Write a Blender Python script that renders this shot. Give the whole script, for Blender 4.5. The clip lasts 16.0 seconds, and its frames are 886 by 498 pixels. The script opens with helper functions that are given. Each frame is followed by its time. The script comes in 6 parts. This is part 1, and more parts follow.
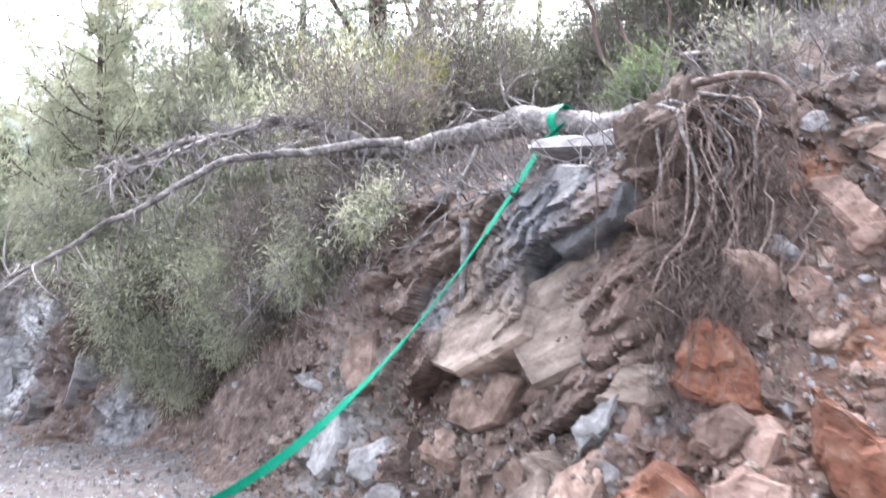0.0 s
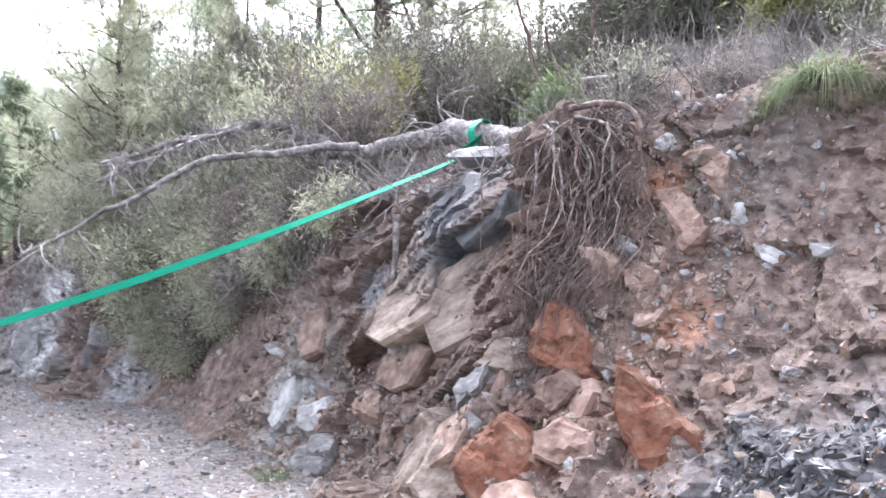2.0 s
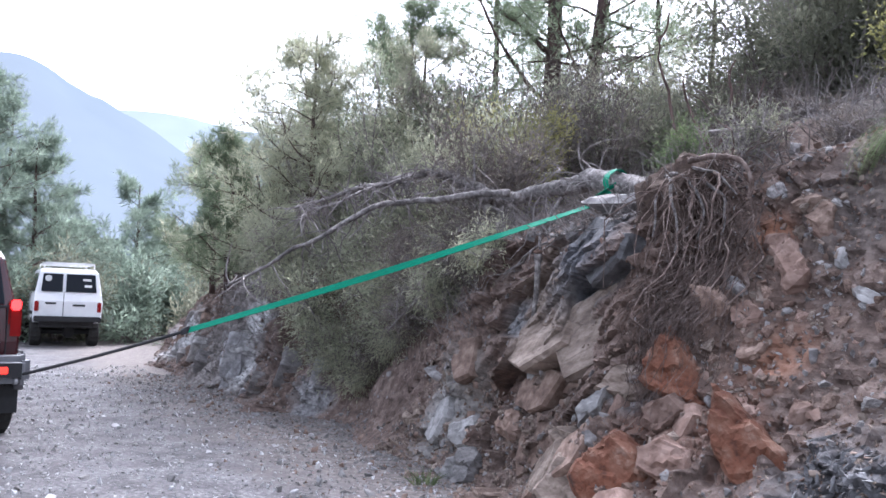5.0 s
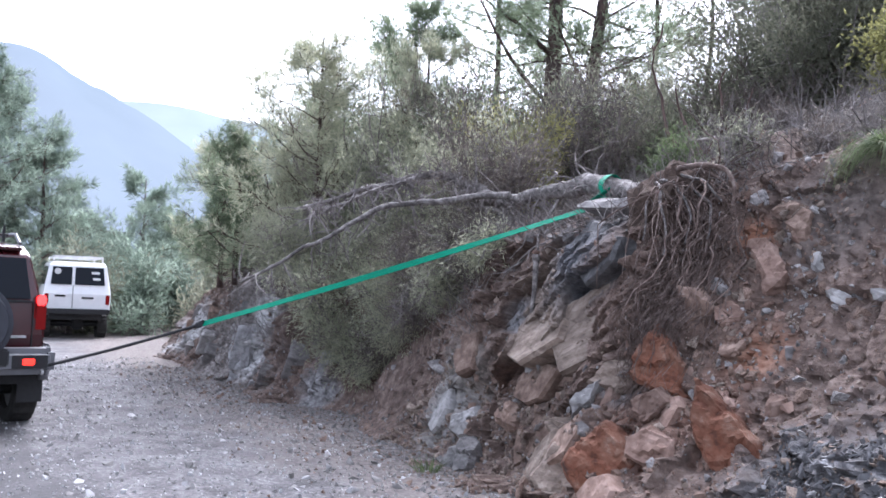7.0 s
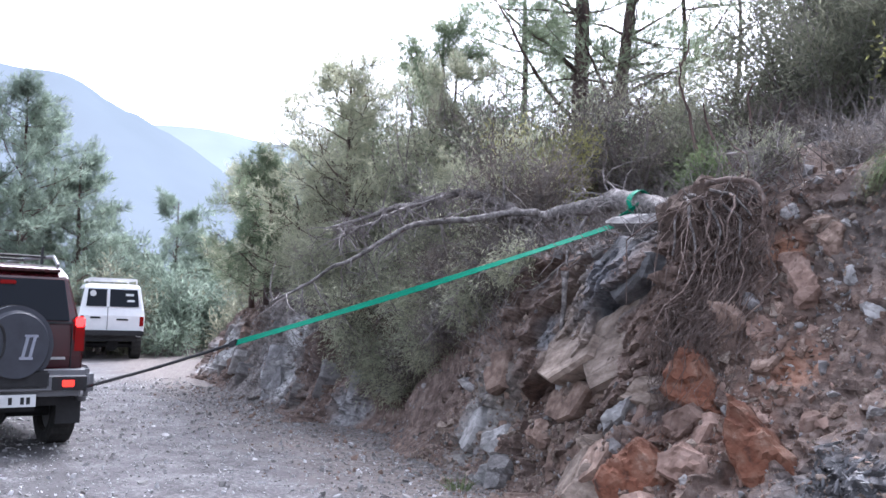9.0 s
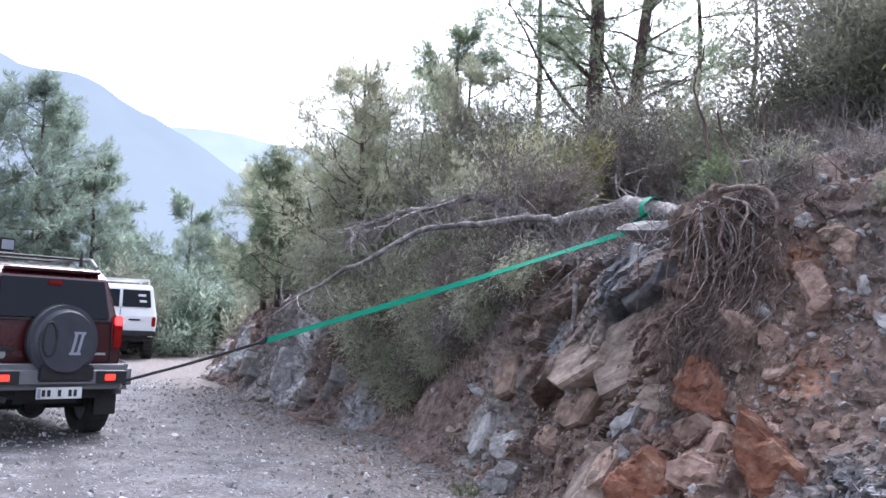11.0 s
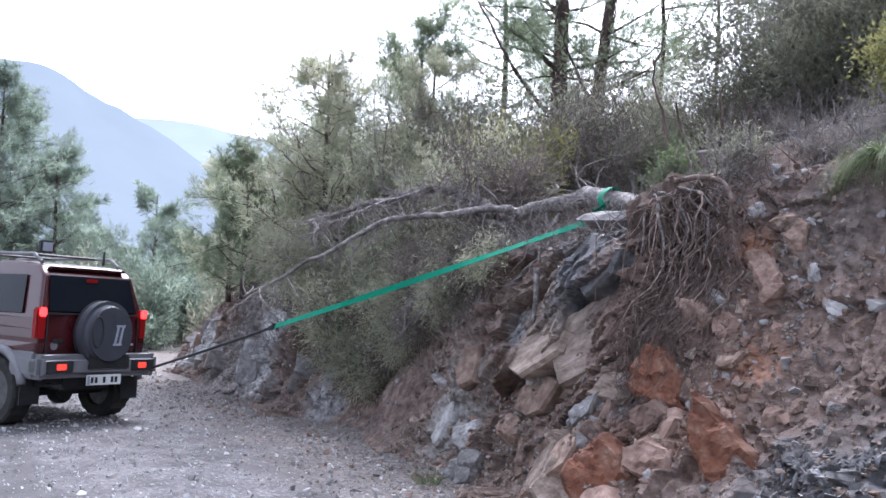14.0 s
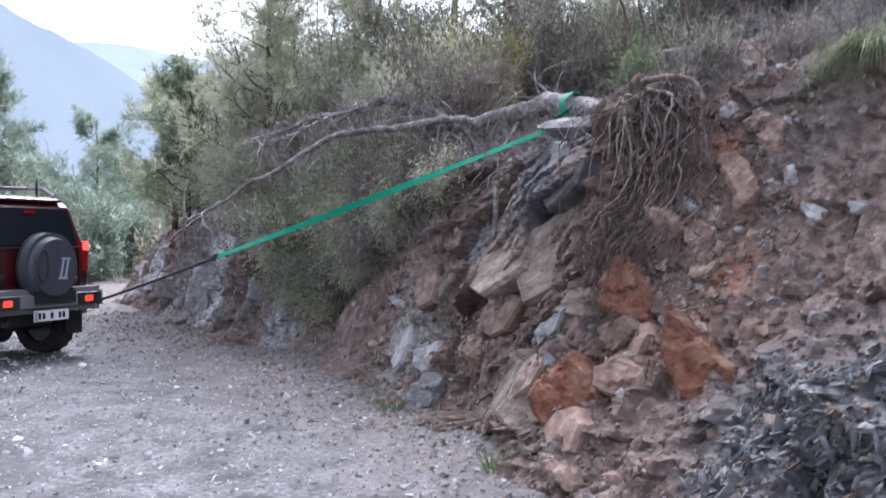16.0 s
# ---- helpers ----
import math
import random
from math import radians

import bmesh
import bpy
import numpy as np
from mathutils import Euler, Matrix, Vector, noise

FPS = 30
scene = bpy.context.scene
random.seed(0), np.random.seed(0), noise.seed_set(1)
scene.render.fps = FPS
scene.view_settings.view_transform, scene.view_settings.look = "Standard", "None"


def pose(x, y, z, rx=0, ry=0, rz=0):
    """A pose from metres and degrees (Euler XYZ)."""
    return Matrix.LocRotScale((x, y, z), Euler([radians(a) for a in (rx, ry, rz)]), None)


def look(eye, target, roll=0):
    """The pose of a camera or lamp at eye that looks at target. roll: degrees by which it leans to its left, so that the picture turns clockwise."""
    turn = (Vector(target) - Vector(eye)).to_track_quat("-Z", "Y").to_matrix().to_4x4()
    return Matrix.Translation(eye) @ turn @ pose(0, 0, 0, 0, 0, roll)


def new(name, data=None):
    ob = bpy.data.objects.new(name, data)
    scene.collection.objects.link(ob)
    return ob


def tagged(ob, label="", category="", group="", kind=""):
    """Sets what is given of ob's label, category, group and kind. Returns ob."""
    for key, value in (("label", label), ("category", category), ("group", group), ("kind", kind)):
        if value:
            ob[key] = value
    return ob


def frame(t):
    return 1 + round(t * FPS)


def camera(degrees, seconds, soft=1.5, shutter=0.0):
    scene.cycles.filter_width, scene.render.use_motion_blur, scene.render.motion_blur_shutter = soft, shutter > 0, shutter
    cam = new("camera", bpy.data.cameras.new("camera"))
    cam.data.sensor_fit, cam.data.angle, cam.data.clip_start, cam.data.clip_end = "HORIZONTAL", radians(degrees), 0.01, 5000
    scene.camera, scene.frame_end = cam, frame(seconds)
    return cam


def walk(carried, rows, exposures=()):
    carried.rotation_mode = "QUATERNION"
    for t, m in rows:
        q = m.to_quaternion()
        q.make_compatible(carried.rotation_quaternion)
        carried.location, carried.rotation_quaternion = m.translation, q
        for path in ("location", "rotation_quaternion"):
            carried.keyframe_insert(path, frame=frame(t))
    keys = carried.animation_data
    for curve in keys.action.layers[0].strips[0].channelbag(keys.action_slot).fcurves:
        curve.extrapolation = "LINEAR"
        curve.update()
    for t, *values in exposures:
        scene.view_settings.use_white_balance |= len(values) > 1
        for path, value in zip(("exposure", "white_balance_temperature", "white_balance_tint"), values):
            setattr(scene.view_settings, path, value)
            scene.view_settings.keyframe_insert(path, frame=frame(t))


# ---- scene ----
cam = camera(54.1, 16.0, soft=1.55, shutter=0.5)
PATH = [
    (0, (0.003, 0.0, 1.483), (-0.028, 1.997, 1.584), -1.0),
    (0.5, (0.373, -0.229, 1.469), (0.254, 1.768, 1.479), -0.6),
    (1, (0.502, -0.53, 1.482), (0.378, 1.466, 1.537), 2.1),
    (1.5, (0.649, -0.745, 1.482), (0.574, 1.254, 1.515), 2.3),
    (2, (0.796, -0.989, 1.478), (0.674, 1.006, 1.544), 0.4),
    (2.5, (0.832, -1.232, 1.473), (0.642, 0.758, 1.548), -1.8),
    (3, (0.975, -1.312, 1.46), (0.618, 0.653, 1.568), 1.3),
    (3.5, (1.085, -1.36, 1.452), (0.611, 0.577, 1.614), 0.9),
    (3.7, (1.101, -1.412, 1.448), (0.595, 0.515, 1.629), 1.0),
    (6, (1.391, -1.98, 1.423), (0.832, -0.063, 1.528), 2.1),
    (6.5, (1.403, -2.083, 1.417), (0.855, -0.162, 1.506), 3.0),
    (7, (1.37, -2.138, 1.477), (0.82, -0.219, 1.605), 2.1),
    (7.5, (1.378, -2.156, 1.476), (0.809, -0.244, 1.622), 1.5),
    (8, (1.368, -2.155, 1.47), (0.777, -0.251, 1.627), 1.9),
    (8.5, (1.376, -2.169, 1.471), (0.773, -0.269, 1.635), 1.8),
    (9, (1.387, -2.162, 1.467), (0.771, -0.266, 1.636), 1.6),
    (9.5, (1.39, -2.16, 1.473), (0.763, -0.268, 1.644), 2.4),
    (12, (1.408, -2.145, 1.454), (0.761, -0.261, 1.635), 2.4),
    (12.5, (1.417, -2.153, 1.464), (0.791, -0.262, 1.641), 2.6),
    (13, (1.433, -2.147, 1.459), (0.837, -0.245, 1.633), 2.3),
    (13.5, (1.48, -2.151, 1.45), (0.906, -0.243, 1.62), 2.3),
    (14, (1.476, -2.155, 1.458), (0.899, -0.247, 1.62), 2.0),
    (14.5, (1.466, -2.129, 1.446), (0.878, -0.224, 1.593), 2.2),
    (15, (1.436, -2.066, 1.472), (0.898, -0.14, 1.517), 1.2),
    (15.5, (1.442, -1.889, 1.478), (0.961, 0.052, 1.524), 1.1),
    (16, (1.357, -1.736, 1.46), (0.88, 0.206, 1.436), -0.1),
]
EXPOSURES = [(0, 3.72, 6050, 15), (0.5, 3.65, 6050, 15), (1, 3.35, 6000, 15), (2.5, 3.6, 5950, 15), (3.5, 2.92, 5780, 16), (6, 2.55, 5750, 16), (14.5, 2.52, 5750, 16), (16, 2.52, 5750, 16)]
walk(cam, [(t, look(eye, target, roll)) for t, eye, target, roll in PATH], EXPOSURES)

# ---- light: a pale, overcast late afternoon in a mountain valley ----
world = bpy.data.worlds.new("overcast_sky")
scene.world = world
world.use_nodes = True
wn, wl = world.node_tree.nodes, world.node_tree.links
sky = wn.new("ShaderNodeTexSky")
sky.sky_type, sky.sun_disc = "NISHITA", False
sky.sun_elevation, sky.sun_rotation = radians(55), radians(0)
sky.air_density, sky.dust_density, sky.ozone_density = 1.0, 4.0, 1.0
hsv = wn.new("ShaderNodeHueSaturation")
hsv.inputs["Saturation"].default_value = 0.3
wl.new(sky.outputs[0], hsv.inputs["Color"])
wl.new(hsv.outputs[0], wn["Background"].inputs["Color"])
wn["Background"].inputs["Strength"].default_value = 0.112

sun_data = bpy.data.lights.new("sun", "SUN")
sun_data.energy, sun_data.angle, sun_data.color = 0.85, radians(35), (1.0, 0.98, 0.97)
sun = new("sun", sun_data)
sun.matrix_world = look((0, 9, 13), (0, 0, 0))


# ---- materials ----
def mat(name, cols, scale=6.0, rough=0.9, bump=0.4, metal=0.0, stretch=(1, 1, 1), vary=0.25, blotch=0.8, spec=0.3, depth=0.02, crack=0.0):
    """Noise between the colours at a fine and a coarse scale, shifted a little from object to object, with relief."""
    m = bpy.data.materials.new(name)
    m.use_nodes = True
    n, l = m.node_tree.nodes, m.node_tree.links
    b = n["Principled BSDF"]
    co = n.new("ShaderNodeTexCoord")
    mp = n.new("ShaderNodeMapping")
    mp.inputs["Scale"].default_value = stretch
    l.new(co.outputs["Object"], mp.inputs["Vector"])
    fine = n.new("ShaderNodeTexNoise")
    fine.inputs["Scale"].default_value, fine.inputs["Detail"].default_value, fine.inputs["Roughness"].default_value = scale, 8, 0.65
    l.new(mp.outputs[0], fine.inputs["Vector"])
    ramp = n.new("ShaderNodeValToRGB")
    els = ramp.color_ramp.elements
    while len(els) < len(cols):
        els.new(0.5)
    for k, c in enumerate(cols):
        els[k].position = 0.3 + 0.4 * k / max(1, len(cols) - 1)
        els[k].color = (*c, 1)
    l.new(fine.outputs["Fac"], ramp.inputs["Fac"])
    big = n.new("ShaderNodeTexNoise")
    big.inputs["Scale"].default_value, big.inputs["Detail"].default_value = scale * 0.13, 4
    l.new(mp.outputs[0], big.inputs["Vector"])
    info, geo = n.new("ShaderNodeObjectInfo"), n.new("ShaderNodeNewGeometry")
    add = n.new("ShaderNodeMath")
    add.operation = "ADD"
    l.new(info.outputs["Random"], add.inputs[0])
    l.new(geo.outputs["Random Per Island"], add.inputs[1])
    r1 = n.new("ShaderNodeMapRange")
    r1.inputs["From Max"].default_value = 2.0
    r1.inputs["To Min"].default_value, r1.inputs["To Max"].default_value = 1 - vary, 1 + vary
    l.new(add.outputs[0], r1.inputs["Value"])
    r2 = n.new("ShaderNodeMapRange")
    r2.inputs["From Min"].default_value, r2.inputs["From Max"].default_value = 0.3, 0.7
    r2.inputs["To Min"].default_value, r2.inputs["To Max"].default_value = blotch, 2 - blotch
    l.new(big.outputs["Fac"], r2.inputs["Value"])
    mul = n.new("ShaderNodeMath")
    mul.operation = "MULTIPLY"
    l.new(r1.outputs[0], mul.inputs[0])
    l.new(r2.outputs[0], mul.inputs[1])
    hs = n.new("ShaderNodeHueSaturation")
    l.new(ramp.outputs[0], hs.inputs["Color"])
    l.new(mul.outputs[0], hs.inputs["Value"])
    l.new(hs.outputs[0], b.inputs["Base Color"])
    height = fine.outputs["Fac"]
    if crack:
        warp = n.new("ShaderNodeMix")
        warp.data_type = "RGBA"
        warp.inputs["Factor"].default_value = 0.05
        l.new(mp.outputs[0], warp.inputs["A"])
        l.new(fine.outputs["Color"], warp.inputs["B"])
        split = n.new("ShaderNodeTexVoronoi")
        split.feature = "DISTANCE_TO_EDGE"
        split.inputs["Scale"].default_value = crack
        l.new(warp.outputs["Result"], split.inputs["Vector"])
        line = n.new("ShaderNodeMapRange")
        line.inputs["From Max"].default_value = 0.035
        line.inputs["To Min"].default_value = 0.78
        l.new(split.outputs["Distance"], line.inputs["Value"])
        gain = n.new("ShaderNodeMath")
        gain.operation = "MULTIPLY"
        l.new(mul.outputs[0], gain.inputs[0])
        l.new(line.outputs[0], gain.inputs[1])
        l.new(gain.outputs[0], hs.inputs["Value"])
        high = n.new("ShaderNodeMath")
        high.operation = "MULTIPLY"
        l.new(fine.outputs["Fac"], high.inputs[0])
        l.new(line.outputs[0], high.inputs[1])
        height = high.outputs[0]
    b.inputs["Roughness"].default_value, b.inputs["Metallic"].default_value = rough, metal
    b.inputs["Specular IOR Level"].default_value = spec
    if bump:
        bp = n.new("ShaderNodeBump")
        bp.inputs["Strength"].default_value, bp.inputs["Distance"].default_value = bump, depth
        l.new(height, bp.inputs["Height"])
        l.new(bp.outputs[0], b.inputs["Normal"])
    return m


def glow(name, color, strength):
    m = bpy.data.materials.new(name)
    m.use_nodes = True
    b = m.node_tree.nodes["Principled BSDF"]
    b.inputs["Base Color"].default_value = (*color, 1)
    b.inputs["Emission Color"].default_value = (*color, 1)
    b.inputs["Emission Strength"].default_value = strength
    b.inputs["Roughness"].default_value = 0.2
    return m


def glass(name, tint, rough=0.03, spec=0.3):
    m = bpy.data.materials.new(name)
    m.use_nodes = True
    b = m.node_tree.nodes["Principled BSDF"]
    b.inputs["Base Color"].default_value = (*tint, 1)
    b.inputs["Roughness"].default_value = rough
    b.inputs["Specular IOR Level"].default_value = spec
    return m


def leaf_mat(name, cols, scale=1.2, vary=0.35):
    m = mat(name, cols, scale, 0.6, 0, vary=vary, blotch=0.7, spec=0.25)
    n, l = m.node_tree.nodes, m.node_tree.links
    b = n["Principled BSDF"]
    thin = n.new("ShaderNodeBsdfTranslucent")
    mix = n.new("ShaderNodeMixShader")
    mix.inputs[0].default_value = 0.6
    l.new(b.inputs["Base Color"].links[0].from_socket, thin.inputs["Color"])
    l.new(b.outputs[0], mix.inputs[1])
    l.new(thin.outputs[0], mix.inputs[2])
    l.new(mix.outputs[0], n["Material Output"].inputs["Surface"])
    return m


M_GREY = mat("grey_stone", [(0.085, 0.08, 0.079), (0.19, 0.178, 0.173), (0.33, 0.312, 0.302)], 9, 0.8, 0.6, vary=0.4, depth=0.04, crack=4, stretch=(0.7, 0.7, 1.7))
M_PALE = mat("pale_stone", [(0.13, 0.124, 0.12), (0.24, 0.23, 0.223), (0.37, 0.357, 0.346)], 9, 0.75, 0.6, vary=0.4)
M_BLUE = mat("dark_blue_grey_rock", [(0.045, 0.044, 0.045), (0.10, 0.098, 0.10), (0.18, 0.177, 0.18)], 7, 0.7, 0.8, depth=0.04, crack=5, stretch=(1, 1, 1.6))
M_BROWN = mat("brown_stone", [(0.075, 0.049, 0.038), (0.17, 0.117, 0.092), (0.30, 0.225, 0.182)], 9, 0.9, 0.7, vary=0.4)
M_TAN = mat("tan_rock", [(0.09, 0.067, 0.053), (0.22, 0.172, 0.14), (0.36, 0.30, 0.252)], 6, 0.9, 0.8, vary=0.4, depth=0.04, crack=3, stretch=(0.7, 0.7, 1.5))
M_RUST = mat("rust_orange_rock", [(0.04, 0.022, 0.016), (0.122, 0.047, 0.027), (0.15, 0.075, 0.049), (0.235, 0.163, 0.128)], 7, 0.9, 1.0, blotch=0.45, depth=0.04)
M_PINK = mat("pinkish_stone", [(0.10, 0.062, 0.048), (0.20, 0.132, 0.105), (0.30, 0.217, 0.18)], 8, 0.9, 0.6, vary=0.4)
M_SOIL = mat("root_soil", [(0.035, 0.025, 0.02), (0.07, 0.05, 0.04), (0.12, 0.088, 0.07)], 14, 1.0, 1.0)
M_BARK = mat("grey_pine_bark", [(0.04, 0.035, 0.033), (0.165, 0.148, 0.14), (0.37, 0.345, 0.328)], 22, 0.95, 1.0, blotch=0.55)
M_TRUNK = mat("dark_pine_trunk", [(0.03, 0.021, 0.019), (0.07, 0.047, 0.041), (0.135, 0.095, 0.08)], 10, 0.95, 0.9, stretch=(1, 1, 0.3))
M_ROOT = mat("dry_brown_root", [(0.05, 0.035, 0.028), (0.125, 0.09, 0.076), (0.27, 0.22, 0.195)], 20, 0.95, 0.5, vary=0.55)
M_TWIG = mat("dry_grey_twig", [(0.085, 0.074, 0.07), (0.175, 0.155, 0.147), (0.29, 0.264, 0.25)], 12, 0.95, 0.2)
M_PINE = leaf_mat("pine_needle", [(0.135, 0.175, 0.11), (0.23, 0.28, 0.18), (0.34, 0.385, 0.26)])
# distant needles: aerial haze is mixed into this pale bluish base colour
M_FARPINE = leaf_mat("haze_paled_pine_needle", [(0.12, 0.16, 0.125), (0.20, 0.25, 0.195), (0.28, 0.335, 0.265)])
M_OLIVE = leaf_mat("olive_shrub_leaf", [(0.215, 0.222, 0.16), (0.365, 0.372, 0.265), (0.49, 0.49, 0.355)])
M_DARK = leaf_mat("dark_evergreen_leaf", [(0.12, 0.125, 0.09), (0.215, 0.22, 0.16), (0.32, 0.32, 0.235)])
M_YELL = leaf_mat("yellow_green_leaf", [(0.13, 0.135, 0.055), (0.24, 0.235, 0.095), (0.36, 0.335, 0.15)])
M_GRASS = leaf_mat("long_grass_blade", [(0.07, 0.10, 0.045), (0.135, 0.175, 0.085), (0.24, 0.265, 0.15)])
M_DRYLEAF = leaf_mat("dry_brown_scrub", [(0.07, 0.058, 0.05), (0.135, 0.115, 0.10), (0.215, 0.19, 0.168)])
M_STRAP = mat("green_webbing", [(0.0, 0.12, 0.066), (0.0, 0.185, 0.105), (0.008, 0.27, 0.155)], 60, 0.6, 0.4, stretch=(1, 6, 1), vary=0.08, spec=0.2, depth=0.002)
M_ROPE = mat("black_rope", [(0.012, 0.012, 0.013), (0.03, 0.03, 0.032)], 80, 0.8, 0.5, depth=0.002)
M_RED = mat("dark_red_car_paint", [(0.034, 0.0045, 0.0065), (0.043, 0.006, 0.008)], 3, 0.22, 0, vary=0.03, blotch=0.9, spec=0.6)
M_SILVER = mat("silver_grey_cladding", [(0.095, 0.095, 0.103), (0.14, 0.14, 0.15)], 5, 0.45, 0, vary=0.03, blotch=0.85, spec=0.5)
M_WHITE = mat("dusty_white_car_paint", [(0.66, 0.66, 0.67), (0.76, 0.76, 0.77)], 3, 0.3, 0, vary=0.02, blotch=0.93, spec=0.5)
M_BLACK = mat("black_plastic", [(0.012, 0.012, 0.013), (0.022, 0.022, 0.024)], 10, 0.55, 0.1, vary=0.05)
M_COVER = mat("charcoal_spare_cover", [(0.035, 0.037, 0.046), (0.05, 0.053, 0.065)], 6, 0.5, 0.1, vary=0.05)
M_TYRE = mat("dusty_tyre_rubber", [(0.012, 0.012, 0.012), (0.03, 0.028, 0.026)], 14, 0.9, 0.4)
M_STEEL = mat("dull_steel", [(0.3, 0.3, 0.31), (0.45, 0.45, 0.46)], 8, 0.4, 0.1, metal=0.8)
M_GLASS = glass("dark_car_glass", (0.006, 0.008, 0.012), 0.03, 0.13)
M_LIT = glow("lit_red_lamp", (1.0, 0.045, 0.04), 0.6)
M_LITLOW = glow("lit_red_bumper_lamp", (1.0, 0.05, 0.03), 0.24)
M_LENS = glass("red_lamp_lens", (0.20, 0.008, 0.008), 0.15)
M_PLATE = mat("white_plate", [(0.5, 0.5, 0.5), (0.6, 0.6, 0.6)], 10, 0.4, 0)
M_MARK = mat("pale_grey_marking", [(0.20, 0.21, 0.25), (0.25, 0.26, 0.30)], 10, 0.5, 0)


def zone(n, l, pos, centre, radius, soft, wobble):
    """1 near a place in the world, 0 beyond the radius, with a wandering edge."""
    d = n.new("ShaderNodeVectorMath")
    d.operation = "DISTANCE"
    l.new(pos, d.inputs[0])
    d.inputs[1].default_value = centre
    a = n.new("ShaderNodeMath")
    a.operation = "MULTIPLY_ADD"
    l.new(wobble, a.inputs[0])
    a.inputs[1].default_value = radius * 1.1
    l.new(d.outputs["Value"], a.inputs[2])
    r = n.new("ShaderNodeMapRange")
    r.inputs["From Min"].default_value, r.inputs["From Max"].default_value = radius * 1.55, radius * (1.55 - soft)
    l.new(a.outputs[0], r.inputs["Value"])
    return r.outputs[0]


def bank_material():
    """Cut bank: brown soil and broken rock, with rusty, pale and blue-grey patches."""
    m = mat("broken_bank_soil", [(0.048, 0.033, 0.027), (0.13, 0.093, 0.077), (0.25, 0.195, 0.168)], 11, 0.95, 1.0, vary=0.02, blotch=0.75, depth=0.04)
    n, l = m.node_tree.nodes, m.node_tree.links
    b = n["Principled BSDF"]
    base = b.inputs["Base Color"].links[0].from_socket
    geo = n.new("ShaderNodeNewGeometry")
    wob = n.new("ShaderNodeTexNoise")
    wob.inputs["Scale"].default_value, wob.inputs["Detail"].default_value = 2.2, 7
    l.new(geo.outputs["Position"], wob.inputs["Vector"])
    grain = n.new("ShaderNodeTexNoise")
    grain.inputs["Scale"].default_value, grain.inputs["Detail"].default_value = 14, 8
    l.new(geo.outputs["Position"], grain.inputs["Vector"])
    for centre, radius, lo, hi in (
        ((1.5, 4.5, 1.35), 1.0, (0.065, 0.042, 0.032), (0.19, 0.13, 0.103)),
        ((0.25, 5.2, 1.45), 0.75, (0.10, 0.076, 0.062), (0.30, 0.245, 0.205)),
        ((0.55, 5.05, 1.92), 0.58, (0.045, 0.045, 0.05), (0.155, 0.155, 0.165)),
        ((-0.05, 5.75, 1.35), 0.28, (0.10, 0.10, 0.104), (0.30, 0.295, 0.30)),
        ((-0.3, 5.65, 0.85), 0.36, (0.04, 0.026, 0.02), (0.12, 0.073, 0.056)),
        ((-0.65, 6.0, 0.85), 0.42, (0.085, 0.074, 0.065), (0.25, 0.222, 0.198)),
        ((-0.75, 6.0, 0.3), 0.5, (0.16, 0.15, 0.14), (0.38, 0.36, 0.34)),
        ((0.95, 4.15, 0.95), 0.22, (0.16, 0.155, 0.155), (0.42, 0.41, 0.41)),
        ((1.45, 4.1, 0.45), 0.75, (0.11, 0.037, 0.02), (0.27, 0.125, 0.075)),
        ((1.86, 4.4, 2.0), 0.26, (0.15, 0.062, 0.034), (0.30, 0.16, 0.105)),
        ((1.80, 3.75, 1.27), 0.30, (0.15, 0.066, 0.038), (0.30, 0.18, 0.13)),
        ((2.35, 4.2, 2.2), 0.6, (0.06, 0.048, 0.042), (0.19, 0.155, 0.138)),
        ((2.9, 6.0, 3.1), 1.7, (0.045, 0.038, 0.033), (0.135, 0.115, 0.10)),
        ((2.2, 2.5, 0.45), 0.9, (0.035, 0.033, 0.034), (0.17, 0.166, 0.17)),
        ((-3.3, 8.3, 0.3), 0.45, (0.09, 0.085, 0.085), (0.36, 0.35, 0.35)),
        ((-5.6, 10.6, 0.8), 2.2, (0.09, 0.079, 0.073), (0.29, 0.262, 0.245)),
        ((-4.9, 10.1, 1.2), 0.42, (0.2, 0.195, 0.19), (0.60, 0.59, 0.58)),
        ((-5.2, 9.9, 0.6), 0.46, (0.2, 0.195, 0.19), (0.60, 0.59, 0.58)),
        ((-8.3, 13.2, 0.9), 0.75, (0.2, 0.195, 0.19), (0.58, 0.57, 0.56)),
        ((-10.0, 14.6, 0.9), 1.5, (0.12, 0.115, 0.11), (0.34, 0.33, 0.325)),
    ):
        ramp = n.new("ShaderNodeValToRGB")
        ramp.color_ramp.elements[0].position, ramp.color_ramp.elements[1].position = 0.32, 0.68
        ramp.color_ramp.elements[0].color, ramp.color_ramp.elements[1].color = (*lo, 1), (*hi, 1)
        l.new(grain.outputs["Fac"], ramp.inputs["Fac"])
        mix = n.new("ShaderNodeMix")
        mix.data_type = "RGBA"
        l.new(zone(n, l, geo.outputs["Position"], centre, radius, 0.5, wob.outputs["Fac"]), mix.inputs["Factor"])
        l.new(base, mix.inputs["A"])
        l.new(ramp.outputs[0], mix.inputs["B"])
        base = mix.outputs["Result"]
    l.new(base, b.inputs["Base Color"])
    return m


M_BANK = bank_material()


